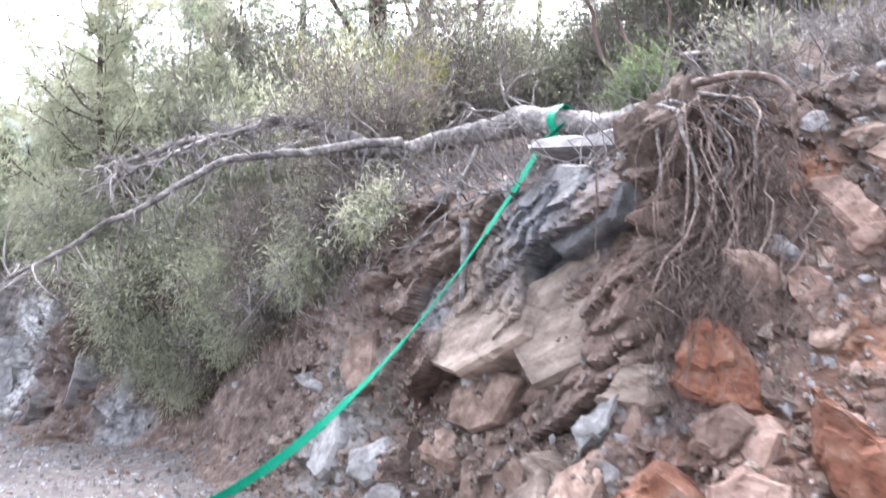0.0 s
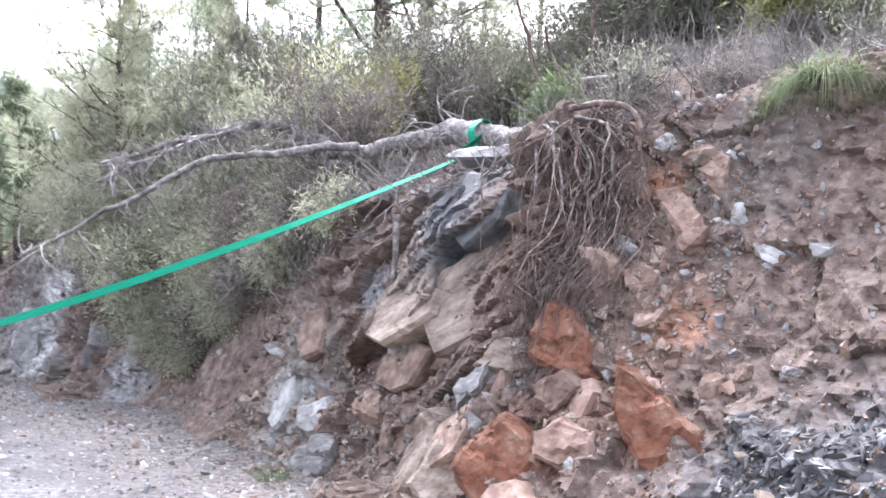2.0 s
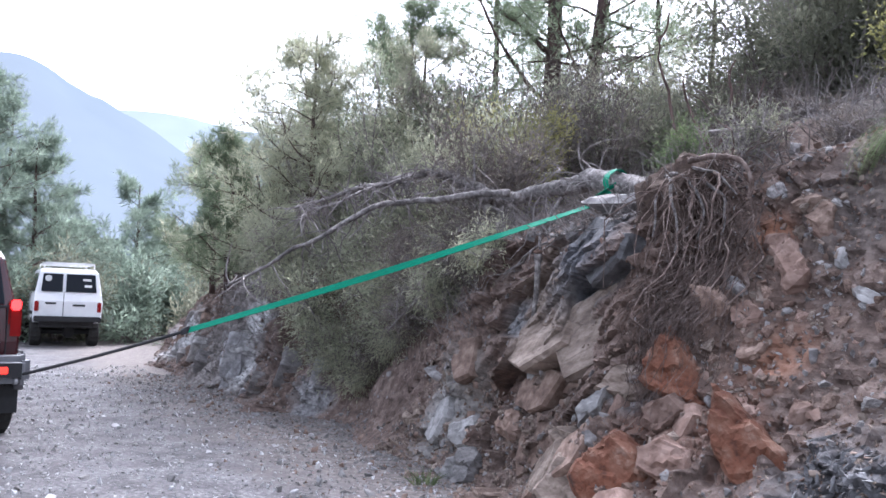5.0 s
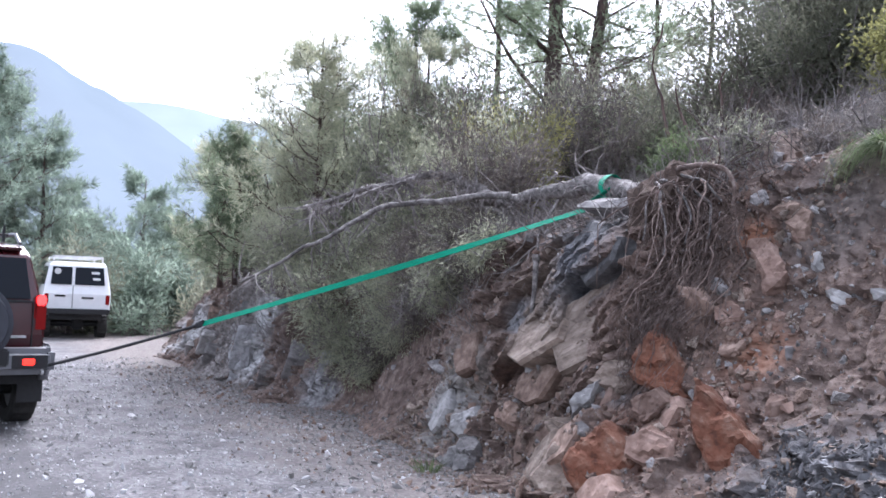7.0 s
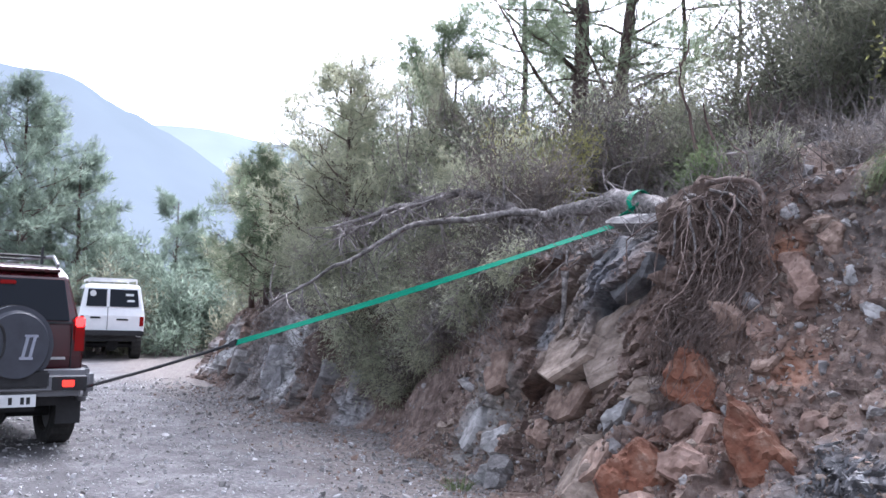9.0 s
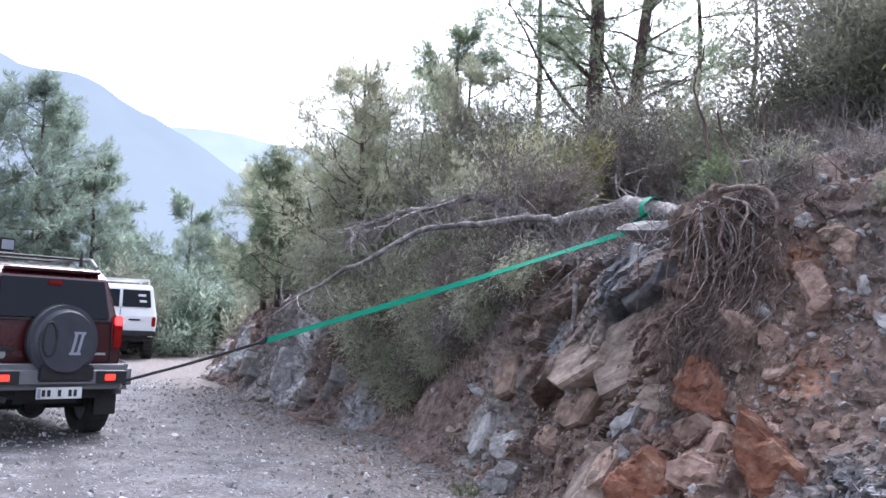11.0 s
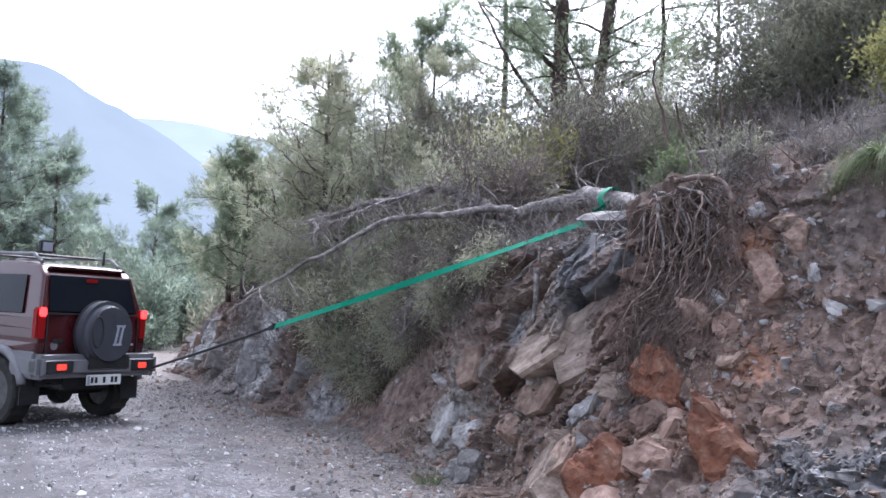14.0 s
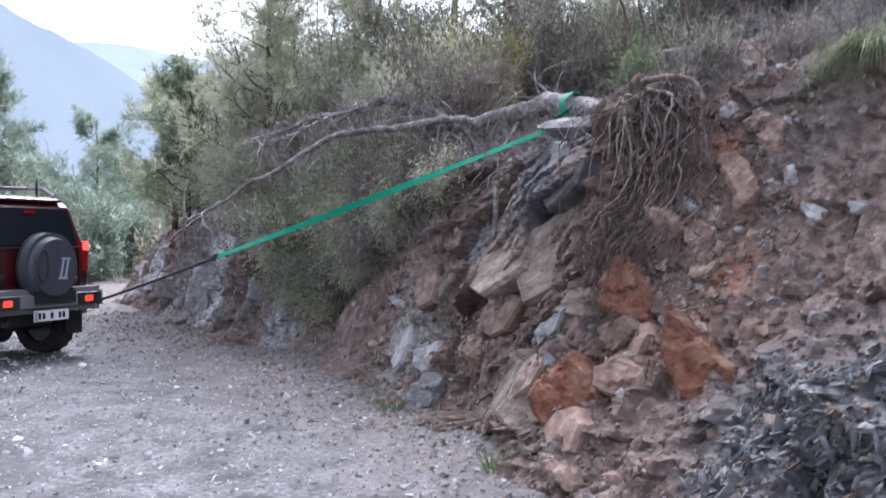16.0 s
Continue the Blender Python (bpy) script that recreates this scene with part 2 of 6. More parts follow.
def road_material():
    """Pale gravel track that turns to brown earth towards the foot of the bank."""
    m = mat("dusty_gravel_road", [(0.044, 0.042, 0.0435), (0.097, 0.092, 0.0945), (0.21, 0.203, 0.206)], 24, 0.95, 0.9, vary=0.02, blotch=0.5)
    n, l = m.node_tree.nodes, m.node_tree.links
    bsdf = n["Principled BSDF"]
    base = bsdf.inputs["Base Color"].links[0].from_socket
    geo = n.new("ShaderNodeNewGeometry")
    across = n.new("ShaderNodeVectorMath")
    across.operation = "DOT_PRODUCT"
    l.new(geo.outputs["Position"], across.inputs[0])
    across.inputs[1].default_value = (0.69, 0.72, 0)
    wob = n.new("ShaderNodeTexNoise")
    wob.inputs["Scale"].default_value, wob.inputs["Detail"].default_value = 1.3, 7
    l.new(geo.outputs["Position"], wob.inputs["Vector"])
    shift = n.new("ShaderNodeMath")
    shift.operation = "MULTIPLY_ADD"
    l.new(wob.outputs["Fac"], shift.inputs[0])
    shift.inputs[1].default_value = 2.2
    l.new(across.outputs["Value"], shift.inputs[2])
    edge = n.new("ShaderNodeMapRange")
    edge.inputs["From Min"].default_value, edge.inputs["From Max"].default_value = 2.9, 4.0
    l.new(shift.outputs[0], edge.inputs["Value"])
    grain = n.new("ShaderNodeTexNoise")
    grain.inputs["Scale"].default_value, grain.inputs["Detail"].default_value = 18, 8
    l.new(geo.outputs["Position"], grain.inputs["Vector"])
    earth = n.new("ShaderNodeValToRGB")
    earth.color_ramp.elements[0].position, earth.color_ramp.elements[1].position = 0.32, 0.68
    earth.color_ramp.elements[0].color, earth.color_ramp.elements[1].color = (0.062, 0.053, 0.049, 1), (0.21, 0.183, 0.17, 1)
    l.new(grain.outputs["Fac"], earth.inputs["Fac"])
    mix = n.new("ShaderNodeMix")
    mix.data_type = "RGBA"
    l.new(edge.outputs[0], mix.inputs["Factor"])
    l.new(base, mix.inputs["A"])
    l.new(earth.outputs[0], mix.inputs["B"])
    worn = mix.outputs["Result"]
    for centre in (0.05, -1.4):
        off = n.new("ShaderNodeMath")
        off.operation = "ADD"
        l.new(shift.outputs[0], off.inputs[0])
        off.inputs[1].default_value = -1.1 - centre
        far = n.new("ShaderNodeMath")
        far.operation = "ABSOLUTE"
        l.new(off.outputs[0], far.inputs[0])
        rut = n.new("ShaderNodeMapRange")
        rut.inputs["From Min"].default_value, rut.inputs["From Max"].default_value = 0.45, 0.12
        rut.inputs["To Max"].default_value = 0.7
        l.new(far.outputs[0], rut.inputs["Value"])
        pack = n.new("ShaderNodeMix")
        pack.data_type = "RGBA"
        l.new(rut.outputs[0], pack.inputs["Factor"])
        l.new(worn, pack.inputs["A"])
        pack.inputs["B"].default_value = (0.06, 0.057, 0.059, 1)
        worn = pack.outputs["Result"]
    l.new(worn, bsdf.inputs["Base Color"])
    return m


M_ROAD = road_material()


# ---- building helpers ----
class Geo:
    """Vertices and faces gathered for one mesh."""

    def __init__(self):
        self.v, self.f = [], []

    def add(self, verts, faces):
        k = len(self.v)
        self.v.extend(verts)
        self.f.extend([[i + k for i in f] for f in faces])

    def tube(self, pts, radii, sides=5, rough=0.0):
        pts = [Vector(p) for p in pts]
        verts, faces = [], []
        side = None
        for i, p in enumerate(pts):
            d = (pts[min(i + 1, len(pts) - 1)] - pts[max(i - 1, 0)]).normalized()
            if side is None:
                side = d.orthogonal().normalized()
            side = (side - d * side.dot(d)).normalized()
            up = d.cross(side)
            for k in range(sides):
                a = 2 * math.pi * k / sides
                r = radii[i] * (1 + rough * random.uniform(-1, 1))
                verts.append(p + side * (r * math.cos(a)) + up * (r * math.sin(a)))
        for i in range(len(pts) - 1):
            for k in range(sides):
                a, b = i * sides + k, i * sides + (k + 1) % sides
                faces.append([a, b, b + sides, a + sides])
        faces.append(list(range(sides))[::-1])
        faces.append([(len(pts) - 1) * sides + k for k in range(sides)])
        self.add(verts, faces)

    def mesh(self, name):
        me = bpy.data.meshes.new(name)
        me.from_pydata([tuple(v) for v in self.v], [], self.f)
        return me


def part(name, data, material, parent=None, label="", smooth=False):
    """Links a Geo, a bmesh or a mesh as one object under its thing."""
    if isinstance(data, Geo):
        me = data.mesh(name)
    elif isinstance(data, bmesh.types.BMesh):
        me = bpy.data.meshes.new(name)
        data.to_mesh(me)
        data.free()
    else:
        me = data
    if material and not me.materials:
        me.materials.append(material)
    if smooth:
        me.polygons.foreach_set("use_smooth", [True] * len(me.polygons))
    ob = new(name, me)
    ob.parent = parent
    if label:
        ob["label"] = label
    return ob


def box(sx, sy, sz, at=(0, 0, 0), bevel=0.0, turn=None):
    bm = bmesh.new()
    bmesh.ops.create_cube(bm, size=1)
    bmesh.ops.scale(bm, vec=(sx, sy, sz), verts=bm.verts)
    if bevel:
        bmesh.ops.bevel(bm, geom=bm.edges[:], offset=bevel, segments=2, affect="EDGES")
    if turn:
        bmesh.ops.transform(bm, matrix=turn, verts=bm.verts)
    bmesh.ops.translate(bm, vec=at, verts=bm.verts)
    return bm


def disc(r, depth, at=(0, 0, 0), axis="y", segs=28, bevel=0.0):
    bm = bmesh.new()
    bmesh.ops.create_cone(bm, cap_ends=True, segments=segs, radius1=r, radius2=r, depth=depth)
    if bevel:
        rim = [e for e in bm.edges if abs(e.verts[0].co.z - e.verts[1].co.z) < 1e-6]
        bmesh.ops.bevel(bm, geom=rim, offset=bevel, segments=3, affect="EDGES")
    if axis != "z":
        m = Matrix.Rotation(radians(90), 4, "X" if axis == "y" else "Y")
        bmesh.ops.transform(bm, matrix=m, verts=bm.verts)
    bmesh.ops.translate(bm, vec=at, verts=bm.verts)
    return bm


def empty(name, m=None):
    ob = new(name)
    ob.empty_display_size = 0.2
    if m is not None:
        ob.matrix_basis = m
    return ob


# ---- the lie of the land: s runs along the road, w from the road into the bank ----
def world_at(s, w, z=0.0):
    return Vector((0.69 * w - 0.72 * s, 0.72 * w + 0.69 * s, z))


def sw_of(x, y):
    return (-0.72 * x + 0.69 * y) / 0.9945, (0.69 * x + 0.72 * y) / 0.9945


def smooth(a, b, x):
    t = min(1, max(0, (x - a) / (b - a)))
    return t * t * (3 - 2 * t)


def ground_z(x, y):
    s, w = sw_of(x, y)
    z = 0.013 * max(-10, min(y, 40))
    z += 0.02 * noise.noise((x * 0.5, y * 0.5, 3)) + 0.012 * noise.noise((x * 1.7, y * 1.7, 5))
    left = max(0.0, -1.9 - w + 0.15 * max(0.0, s - 12))
    return z - 0.03 * smooth(0.4, 1.2, abs(w - 0.4)) + 0.03 - 0.22 * max(0.0, left - 1.5) * smooth(0, 6, left)


def foot_w(s):
    return float(np.interp(s, [-8, 0, 1.5, 3, 5, 6.5, 7.2, 7.9, 8.6, 12, 16, 19, 24, 32], [2.3, 2.5, 2.7, 3.1, 3.25, 3.5, 3.75, 3.6, 3.2, 3.2, 3.35, 3.9, 7.0, 15]))


def crest_z(s):
    return float(np.interp(s, [-8, 0, 1.2, 1.9, 2.4, 3, 4.3, 5.2, 7, 9, 12, 16, 20, 26, 34], [2.9, 2.75, 2.68, 2.45, 2.2, 2.1, 2.1, 2.25, 2.1, 1.9, 2.0, 1.9, 1.3, 0.7, 0.4]))


def face_off(s, z):
    steep = float(np.interp(z, [-0.3, 0, 0.25, 0.8, 2.0, 2.6, 3.2], [-0.25, 0, 0.32, 0.6, 0.82, 1.1, 1.7]))
    gentle = float(np.interp(z, [-0.3, 0, 0.5, 1.85, 3.0, 3.6], [-0.3, 0, 0.7, 1.75, 2.35, 3.0]))
    k = smooth(2.7, 1.2, s)
    k = max(k, 0.7 * smooth(11, 16, s))
    return steep * (1 - k) + gentle * k


def blocks(p, scale, amp):
    """Angular relief: broken blocks that stand out or sink, with cracks between them."""
    q = Vector((p[0] * scale, p[1] * scale, p[2] * scale * 1.3))
    d, c = noise.voronoi(q)
    cell = noise.cell_vector(c[0] * 7.3)
    tilt = (q - c[0]).dot(cell - Vector((0.5, 0.5, 0.5)))
    crack = -0.22 * smooth(0.10, 0.0, d[1] - d[0])
    return amp * ((cell.x - 0.5) * 1.2 + tilt * 1.7 + crack)


def ledges(s, z, long, high, amp, seed):
    """Tilted rock beds: long plates that rise towards the near end, each overhanging the one below."""
    a, b = -0.87 * s + 0.5 * z, 0.5 * s + 0.87 * z
    b += 0.05 * noise.noise((s * 2.1, z * 2.1, seed))
    q = Vector((a / long, b / high, seed))
    d, c = noise.voronoi(q)
    cell = noise.cell_vector(c[0] * 7.3)
    r = q - c[0]
    return amp * ((cell.x - 0.5) * 1.4 - 0.75 * r.y + (cell.y - 0.5) * 1.3 * r.x - 0.35 * smooth(0.08, 0.0, d[1] - d[0]))


def bedrock(s, z):
    """1 where the bare tilted rock shows under the fallen trunk."""
    return smooth(2.15, 2.4, s) * smooth(4.75, 4.35, s) * smooth(0.55, 0.85, z - 0.12 * (s - 3.2))


def bank_point(s, z, up=0.0):
    """A place on the face of the bank."""
    w = foot_w(s) + face_off(s, z)
    p = world_at(s, w, z)
    lean = Vector((p.x + 0.3 * p.z, p.y, p.z))
    rocky = float(np.interp(s, [0.4, 1.0, 2.1, 2.4, 4.4, 4.8, 5.6, 7.6, 8.0], [1.0, 0.75, 0.75, 1.0, 1.0, 0.6, 0.35, 0.35, 1.0]))
    bare = bedrock(s, z)
    rocky *= (1 - 0.85 * bare) * (1 - 0.5 * smooth(2.2, 1.8, s) * smooth(0.7, 1.2, z))
    small = 1.0 if s < 5.6 else 0.25
    d = bare * (ledges(s, z, 0.62, 0.30, 0.17, 3.3) + ledges(s, z, 0.24, 0.13, 0.035, 8.1) + 0.03)
    d -= 0.19 * math.exp(-((s - 4.25 + 0.5 * (z - 0.8)) / 0.17) ** 2 - ((z - 0.82) / 0.28) ** 2)
    d += rocky * (blocks(lean, 1.5, 0.18) + small * blocks(lean + Vector((5, 2, 1)), 4.2, 0.10) + small * blocks(lean + Vector((1, 7, 3)), 10, 0.035)) + 0.02 * noise.noise(lean * 9)
    d += 0.16 * noise.noise(p * 0.8) - 0.12 * smooth(2.8, 3.3, s) * smooth(4.9, 4.2, s) * smooth(0.5, 1.1, z)
    if s > 7.6:
        lay = s + 0.55 * z
        d += smooth(7.6, 8.2, s) * (0.16 * abs(noise.noise((lay * 2.6, z * 0.5, 4))) + 0.11 * noise.noise((lay * 6.0, z * 0.6, 8)))
    w -= d + up
    return world_at(s, w, z + 0.15 * d)


def hill_z(s, w):
    top_w = foot_w(s) + face_off(s, crest_z(s))
    dw = max(0, w - top_w)
    rise = float(np.interp(dw, [0, 1, 3, 7, 12, 30], [0, 0.30, 0.95, 2.5, 3.6, 4.2]))
    fade = smooth(26, 12, s)
    rise += 0.30 * smooth(3.3, 2.4, s) * smooth(1.5, 2.2, s) * smooth(0.15, 1.0, dw) - 0.12 * smooth(2.0, 1.0, s) * smooth(0, 1, dw)
    p = world_at(s, w)
    return crest_z(s) + rise * fade * (1.0 + 0.04 * (4 - min(s, 12))) + 0.10 * noise.noise((p.x * 0.9, p.y * 0.9, 0)) * min(1, dw + 0.2) + 0.04 * noise.noise((p.x * 4, p.y * 4, 2))


def hill_at(s, w):
    return world_at(s, w, hill_z(s, w))


def build_ground():
    ax = np.concatenate([-np.geomspace(14, 3000, 26)[::-1], np.arange(-13.7, 8, 0.22), np.geomspace(8.2, 3000, 26)])
    ay = np.concatenate([-np.geomspace(3.5, 3000, 24)[::-1], np.arange(-3.3, 22, 0.22), np.geomspace(22.3, 3000, 26)])
    g = Geo()
    nx, ny = len(ax), len(ay)
    verts = [(x, y, ground_z(x, y) if max(abs(x), abs(y)) < 60 else ground_z(np.clip(x, -60, 60), np.clip(y, -60, 60))) for y in ay for x in ax]
    faces = [[j * nx + i, j * nx + i + 1, (j + 1) * nx + i + 1, (j + 1) * nx + i] for j in range(ny - 1) for i in range(nx - 1)]
    g.add(verts, faces)
    ob = part("ground", g, M_ROAD, smooth=True)
    tagged(ob, "dusty pale grey gravel track with worn wheel ruts", "ground", kind="structure")


def build_bank():
    ss = np.concatenate([np.arange(-9, -0.5, 0.25), np.arange(-0.5, 1.6, 0.03), np.arange(1.6, 4.8, 0.02), np.arange(4.8, 5.6, 0.03), np.arange(5.6, 9.5, 0.05), np.arange(9.5, 17, 0.08), np.arange(17, 34, 0.3)])
    rows = 116
    dws = np.concatenate([[0.06, 0.14], np.arange(0.25, 4, 0.18), np.geomspace(4.1, 45, 24)])
    g = Geo()
    verts, faces = [], []
    for s in ss:
        c = crest_z(s)
        top = foot_w(s) + face_off(s, c)
        for k in range(rows):
            z = -0.25 + (c + 0.25) * k / (rows - 1)
            p = bank_point(s, z)
            verts.append(p)
        gap = world_at(s, top, c) - verts[-1]
        for d in dws:
            p = hill_at(s, top + d)
            verts.append(p - gap * math.exp(-d * 3))
    n = rows + len(dws)
    for i in range(len(ss) - 1):
        for k in range(n - 1):
            a = i * n + k
            faces.append([a, a + n, a + n + 1, a + 1])
    g.add(verts, faces)
    ob = part("bank", g, M_BANK)
    tagged(ob, "collapsed roadside bank of brown soil and broken rock", "bank", kind="structure")
    return ob


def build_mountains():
    m = bpy.data.materials.new("haze_glow_mountain")
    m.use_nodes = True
    m2 = bpy.data.materials.new("far_haze_glow_mountain")
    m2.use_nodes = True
    # valley haze is put in as a blue glow, paler on the far ridge
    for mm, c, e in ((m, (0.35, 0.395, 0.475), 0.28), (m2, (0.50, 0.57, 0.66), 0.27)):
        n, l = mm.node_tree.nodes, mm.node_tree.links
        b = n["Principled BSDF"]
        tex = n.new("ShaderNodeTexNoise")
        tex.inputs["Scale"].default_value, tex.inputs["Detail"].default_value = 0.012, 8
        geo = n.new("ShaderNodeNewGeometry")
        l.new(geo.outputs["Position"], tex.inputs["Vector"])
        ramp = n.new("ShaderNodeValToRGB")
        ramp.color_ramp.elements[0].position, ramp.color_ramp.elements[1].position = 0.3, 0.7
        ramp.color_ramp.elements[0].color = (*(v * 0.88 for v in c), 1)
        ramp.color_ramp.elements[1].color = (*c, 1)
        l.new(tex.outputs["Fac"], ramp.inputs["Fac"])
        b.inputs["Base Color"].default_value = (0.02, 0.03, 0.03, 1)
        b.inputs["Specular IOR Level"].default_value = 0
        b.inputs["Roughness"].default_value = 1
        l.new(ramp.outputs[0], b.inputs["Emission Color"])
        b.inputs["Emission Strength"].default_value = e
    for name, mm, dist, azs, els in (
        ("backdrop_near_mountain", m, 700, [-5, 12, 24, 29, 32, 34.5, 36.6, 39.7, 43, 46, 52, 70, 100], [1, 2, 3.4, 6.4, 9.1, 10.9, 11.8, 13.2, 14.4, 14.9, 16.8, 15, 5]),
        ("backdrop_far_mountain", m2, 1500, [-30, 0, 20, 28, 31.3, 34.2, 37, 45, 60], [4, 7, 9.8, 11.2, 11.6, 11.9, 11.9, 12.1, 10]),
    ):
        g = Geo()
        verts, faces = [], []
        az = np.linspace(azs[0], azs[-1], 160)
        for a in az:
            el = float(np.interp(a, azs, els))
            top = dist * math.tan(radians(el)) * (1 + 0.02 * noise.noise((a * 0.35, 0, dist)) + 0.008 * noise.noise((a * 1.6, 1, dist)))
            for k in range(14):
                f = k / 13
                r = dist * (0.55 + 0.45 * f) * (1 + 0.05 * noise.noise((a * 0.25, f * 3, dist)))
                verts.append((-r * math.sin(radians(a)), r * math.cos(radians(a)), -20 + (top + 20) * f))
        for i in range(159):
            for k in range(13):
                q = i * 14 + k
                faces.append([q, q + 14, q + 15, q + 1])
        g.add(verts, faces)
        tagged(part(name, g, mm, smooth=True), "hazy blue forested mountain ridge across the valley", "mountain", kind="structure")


build_ground()
bank = build_bank()
build_mountains()


# ==== things ====
# ---- foliage ----
def leaf_geo(centres, outs, length, width, spread=0.8, droop=0.0, seed=0):
    """Slim pointed leaves, one at each centre, pointing roughly along outs."""
    rng = np.random.default_rng(seed)
    c = np.asarray(centres, float)
    n = len(c)
    d = np.asarray(outs, float) + rng.normal(0, spread, (n, 3))
    d[:, 2] -= droop
    d /= np.linalg.norm(d, axis=1, keepdims=True) + 1e-9
    side = np.cross(d, rng.normal(0, 1, (n, 3)))
    side /= np.linalg.norm(side, axis=1, keepdims=True) + 1e-9
    ln = length * rng.uniform(0.6, 1.3, (n, 1))
    wd = width * rng.uniform(0.7, 1.3, (n, 1))
    mid = c + d * ln * 0.45
    v = np.stack([c, mid + side * wd * 0.5, c + d * ln, mid - side * wd * 0.5], 1).reshape(-1, 3)
    g = Geo()
    g.v = v.tolist()
    g.f = (np.arange(n)[:, None] * 4 + np.arange(4)).tolist()
    return g


def branch_line(start, way, length, steps, wander, rise, rng):
    p, d = Vector(start), Vector(way).normalized()
    pts = [p.copy()]
    for _ in range(steps):
        d = (d + Vector(rng.normal(0, wander, 3)) + Vector((0, 0, rise))).normalized()
        p = p + d * (length / steps)
        pts.append(p.copy())
    return pts


def shrub(base, height, spread, material, leaves=6000, leaf=0.07, width=0.016, seed=1, lean=(0, 0), stems=9, bare=0.15, label="", name="shrub", droop=0.0, category="shrub"):
    """A shrub of crooked stems that carry uneven clumps of small leaves."""
    rng = np.random.default_rng(seed)
    thing = empty(name, Matrix.Translation(base))
    wood = Geo()
    cs, outs, weights = [], [], []
    for k in range(stems):
        a = rng.uniform(0, 2 * math.pi)
        tilt = rng.uniform(0.15, 0.9) * spread / max(height, 0.1)
        way = Vector((math.cos(a) * tilt + lean[0], math.sin(a) * tilt + lean[1], 1))
        pts = branch_line((rng.normal(0, 0.05), rng.normal(0, 0.05), -0.1), way, height * rng.uniform(0.65, 1.1), 7, 0.16, 0.03, rng)
        wood.tube(pts, np.linspace(0.012 + 0.008 * height, 0.004, 8), 4)
        for i in range(2, 8):
            for _ in range(3):
                side = Vector(rng.normal(0, 1, 3)) + Vector((0, 0, 0.35))
                tw = branch_line(pts[i], side, spread * rng.uniform(0.18, 0.5), 4, 0.25, 0.04 - 0.1 * droop, rng)
                wood.tube(tw, [0.006, 0.005, 0.004, 0.003, 0.0015], 3)
                if rng.uniform() > bare:
                    for q in tw[1:]:
                        cs.append(q)
                        outs.append((q - pts[i]).normalized())
    cs, outs = np.array([tuple(c) for c in cs]), np.array([tuple(o) for o in outs])
    pick = rng.integers(0, len(cs), leaves)
    puff = rng.normal(0, 0.07 * spread + 0.02, (leaves, 3))
    g = leaf_geo(cs[pick] + puff, outs[pick] * 0.6 + puff * 2 + [0, 0, 0.25], leaf, width, 0.55, droop, seed)
    part("stem_work", wood, M_TWIG, thing)
    part("foliage", g, material, thing)
    return tagged(thing, label or "dense olive-green shrub growing on the slope", category)


def pine(base, height, seed, material=None, trunk_r=0.12, first=0.3, reach=0.34, tufts=1500, needle=0.16, width=0.012, lean=(0, 0), label="", per=9, sparse=False):
    """A pine: tapered trunk, whorls of rising limbs, tufts of needles at their ends."""
    rng = np.random.default_rng(seed)
    thing = empty("pine_tree", Matrix.Translation(base))
    steps = 12
    pts, p = [], Vector((0, 0, -0.3))
    for k in range(steps + 1):
        f = k / steps
        pts.append(Vector((lean[0] * f * height + 0.02 * height * noise.noise((seed, f * 3, 0)), lean[1] * f * height + 0.02 * height * noise.noise((seed, f * 3, 9)), -0.3 + f * (height + 0.3))))
    trunk = Geo()
    trunk.tube(pts, [trunk_r * (1 - 0.93 * k / steps) + 0.01 for k in range(steps + 1)], 9, 0.06)
    limbs = Geo()
    cs, outs = [], []
    levels = int(7 + height * 1.1)
    for k in range(levels):
        f = first + (1 - first) * (k + rng.uniform(-0.3, 0.3)) / levels
        f = min(0.98, max(first * 0.8, f))
        i = min(steps - 1, int(f * steps))
        at = pts[i].lerp(pts[i + 1], f * steps - i)
        for _ in range(rng.integers(2, 5)):
            a = rng.uniform(0, 2 * math.pi)
            ln = height * reach * (1.08 - f) ** 0.7 * rng.uniform(0.45, 1.15)
            way = Vector((math.cos(a), math.sin(a), rng.uniform(0.0, 0.5)))
            line = branch_line(at, way, ln, 7, 0.12, 0.05, rng)
            limbs.tube(line, np.linspace(0.08 * trunk_r + 0.009 * ln, 0.004, 8), 4)
            for j in range(2, 8):
                for _ in range(2):
                    side = Vector(rng.normal(0, 1, 3)) + (line[j] - line[j - 1]).normalized()
                    tw = branch_line(line[j], side, ln * rng.uniform(0.1, 0.3) + 0.08, 3, 0.2, 0.08, rng)
                    limbs.tube(tw, [0.007, 0.005, 0.004, 0.002], 3)
                    for q in tw[1:]:
                        cs.append(q)
                        outs.append((q - line[j]).normalized() + Vector((0, 0, 0.3)))
    cs, outs = np.array([tuple(c) for c in cs]), np.array([tuple(o) for o in outs])
    pick = np.repeat(rng.integers(0, len(cs), tufts), per)
    jit = np.repeat(rng.normal(0, 0.05 + 0.004 * height, (tufts, 3)), per, axis=0)
    g = leaf_geo(cs[pick] + jit, outs[pick], needle, width, 0.75, 0.0, seed)
    part("trunk", trunk, M_TRUNK, thing, smooth=True)
    part("limb_work", limbs, M_TRUNK, thing)
    part("crown", g, material or M_PINE, thing)
    return tagged(thing, label or "green pine with an open irregular crown", "tree", "pines on the slope")


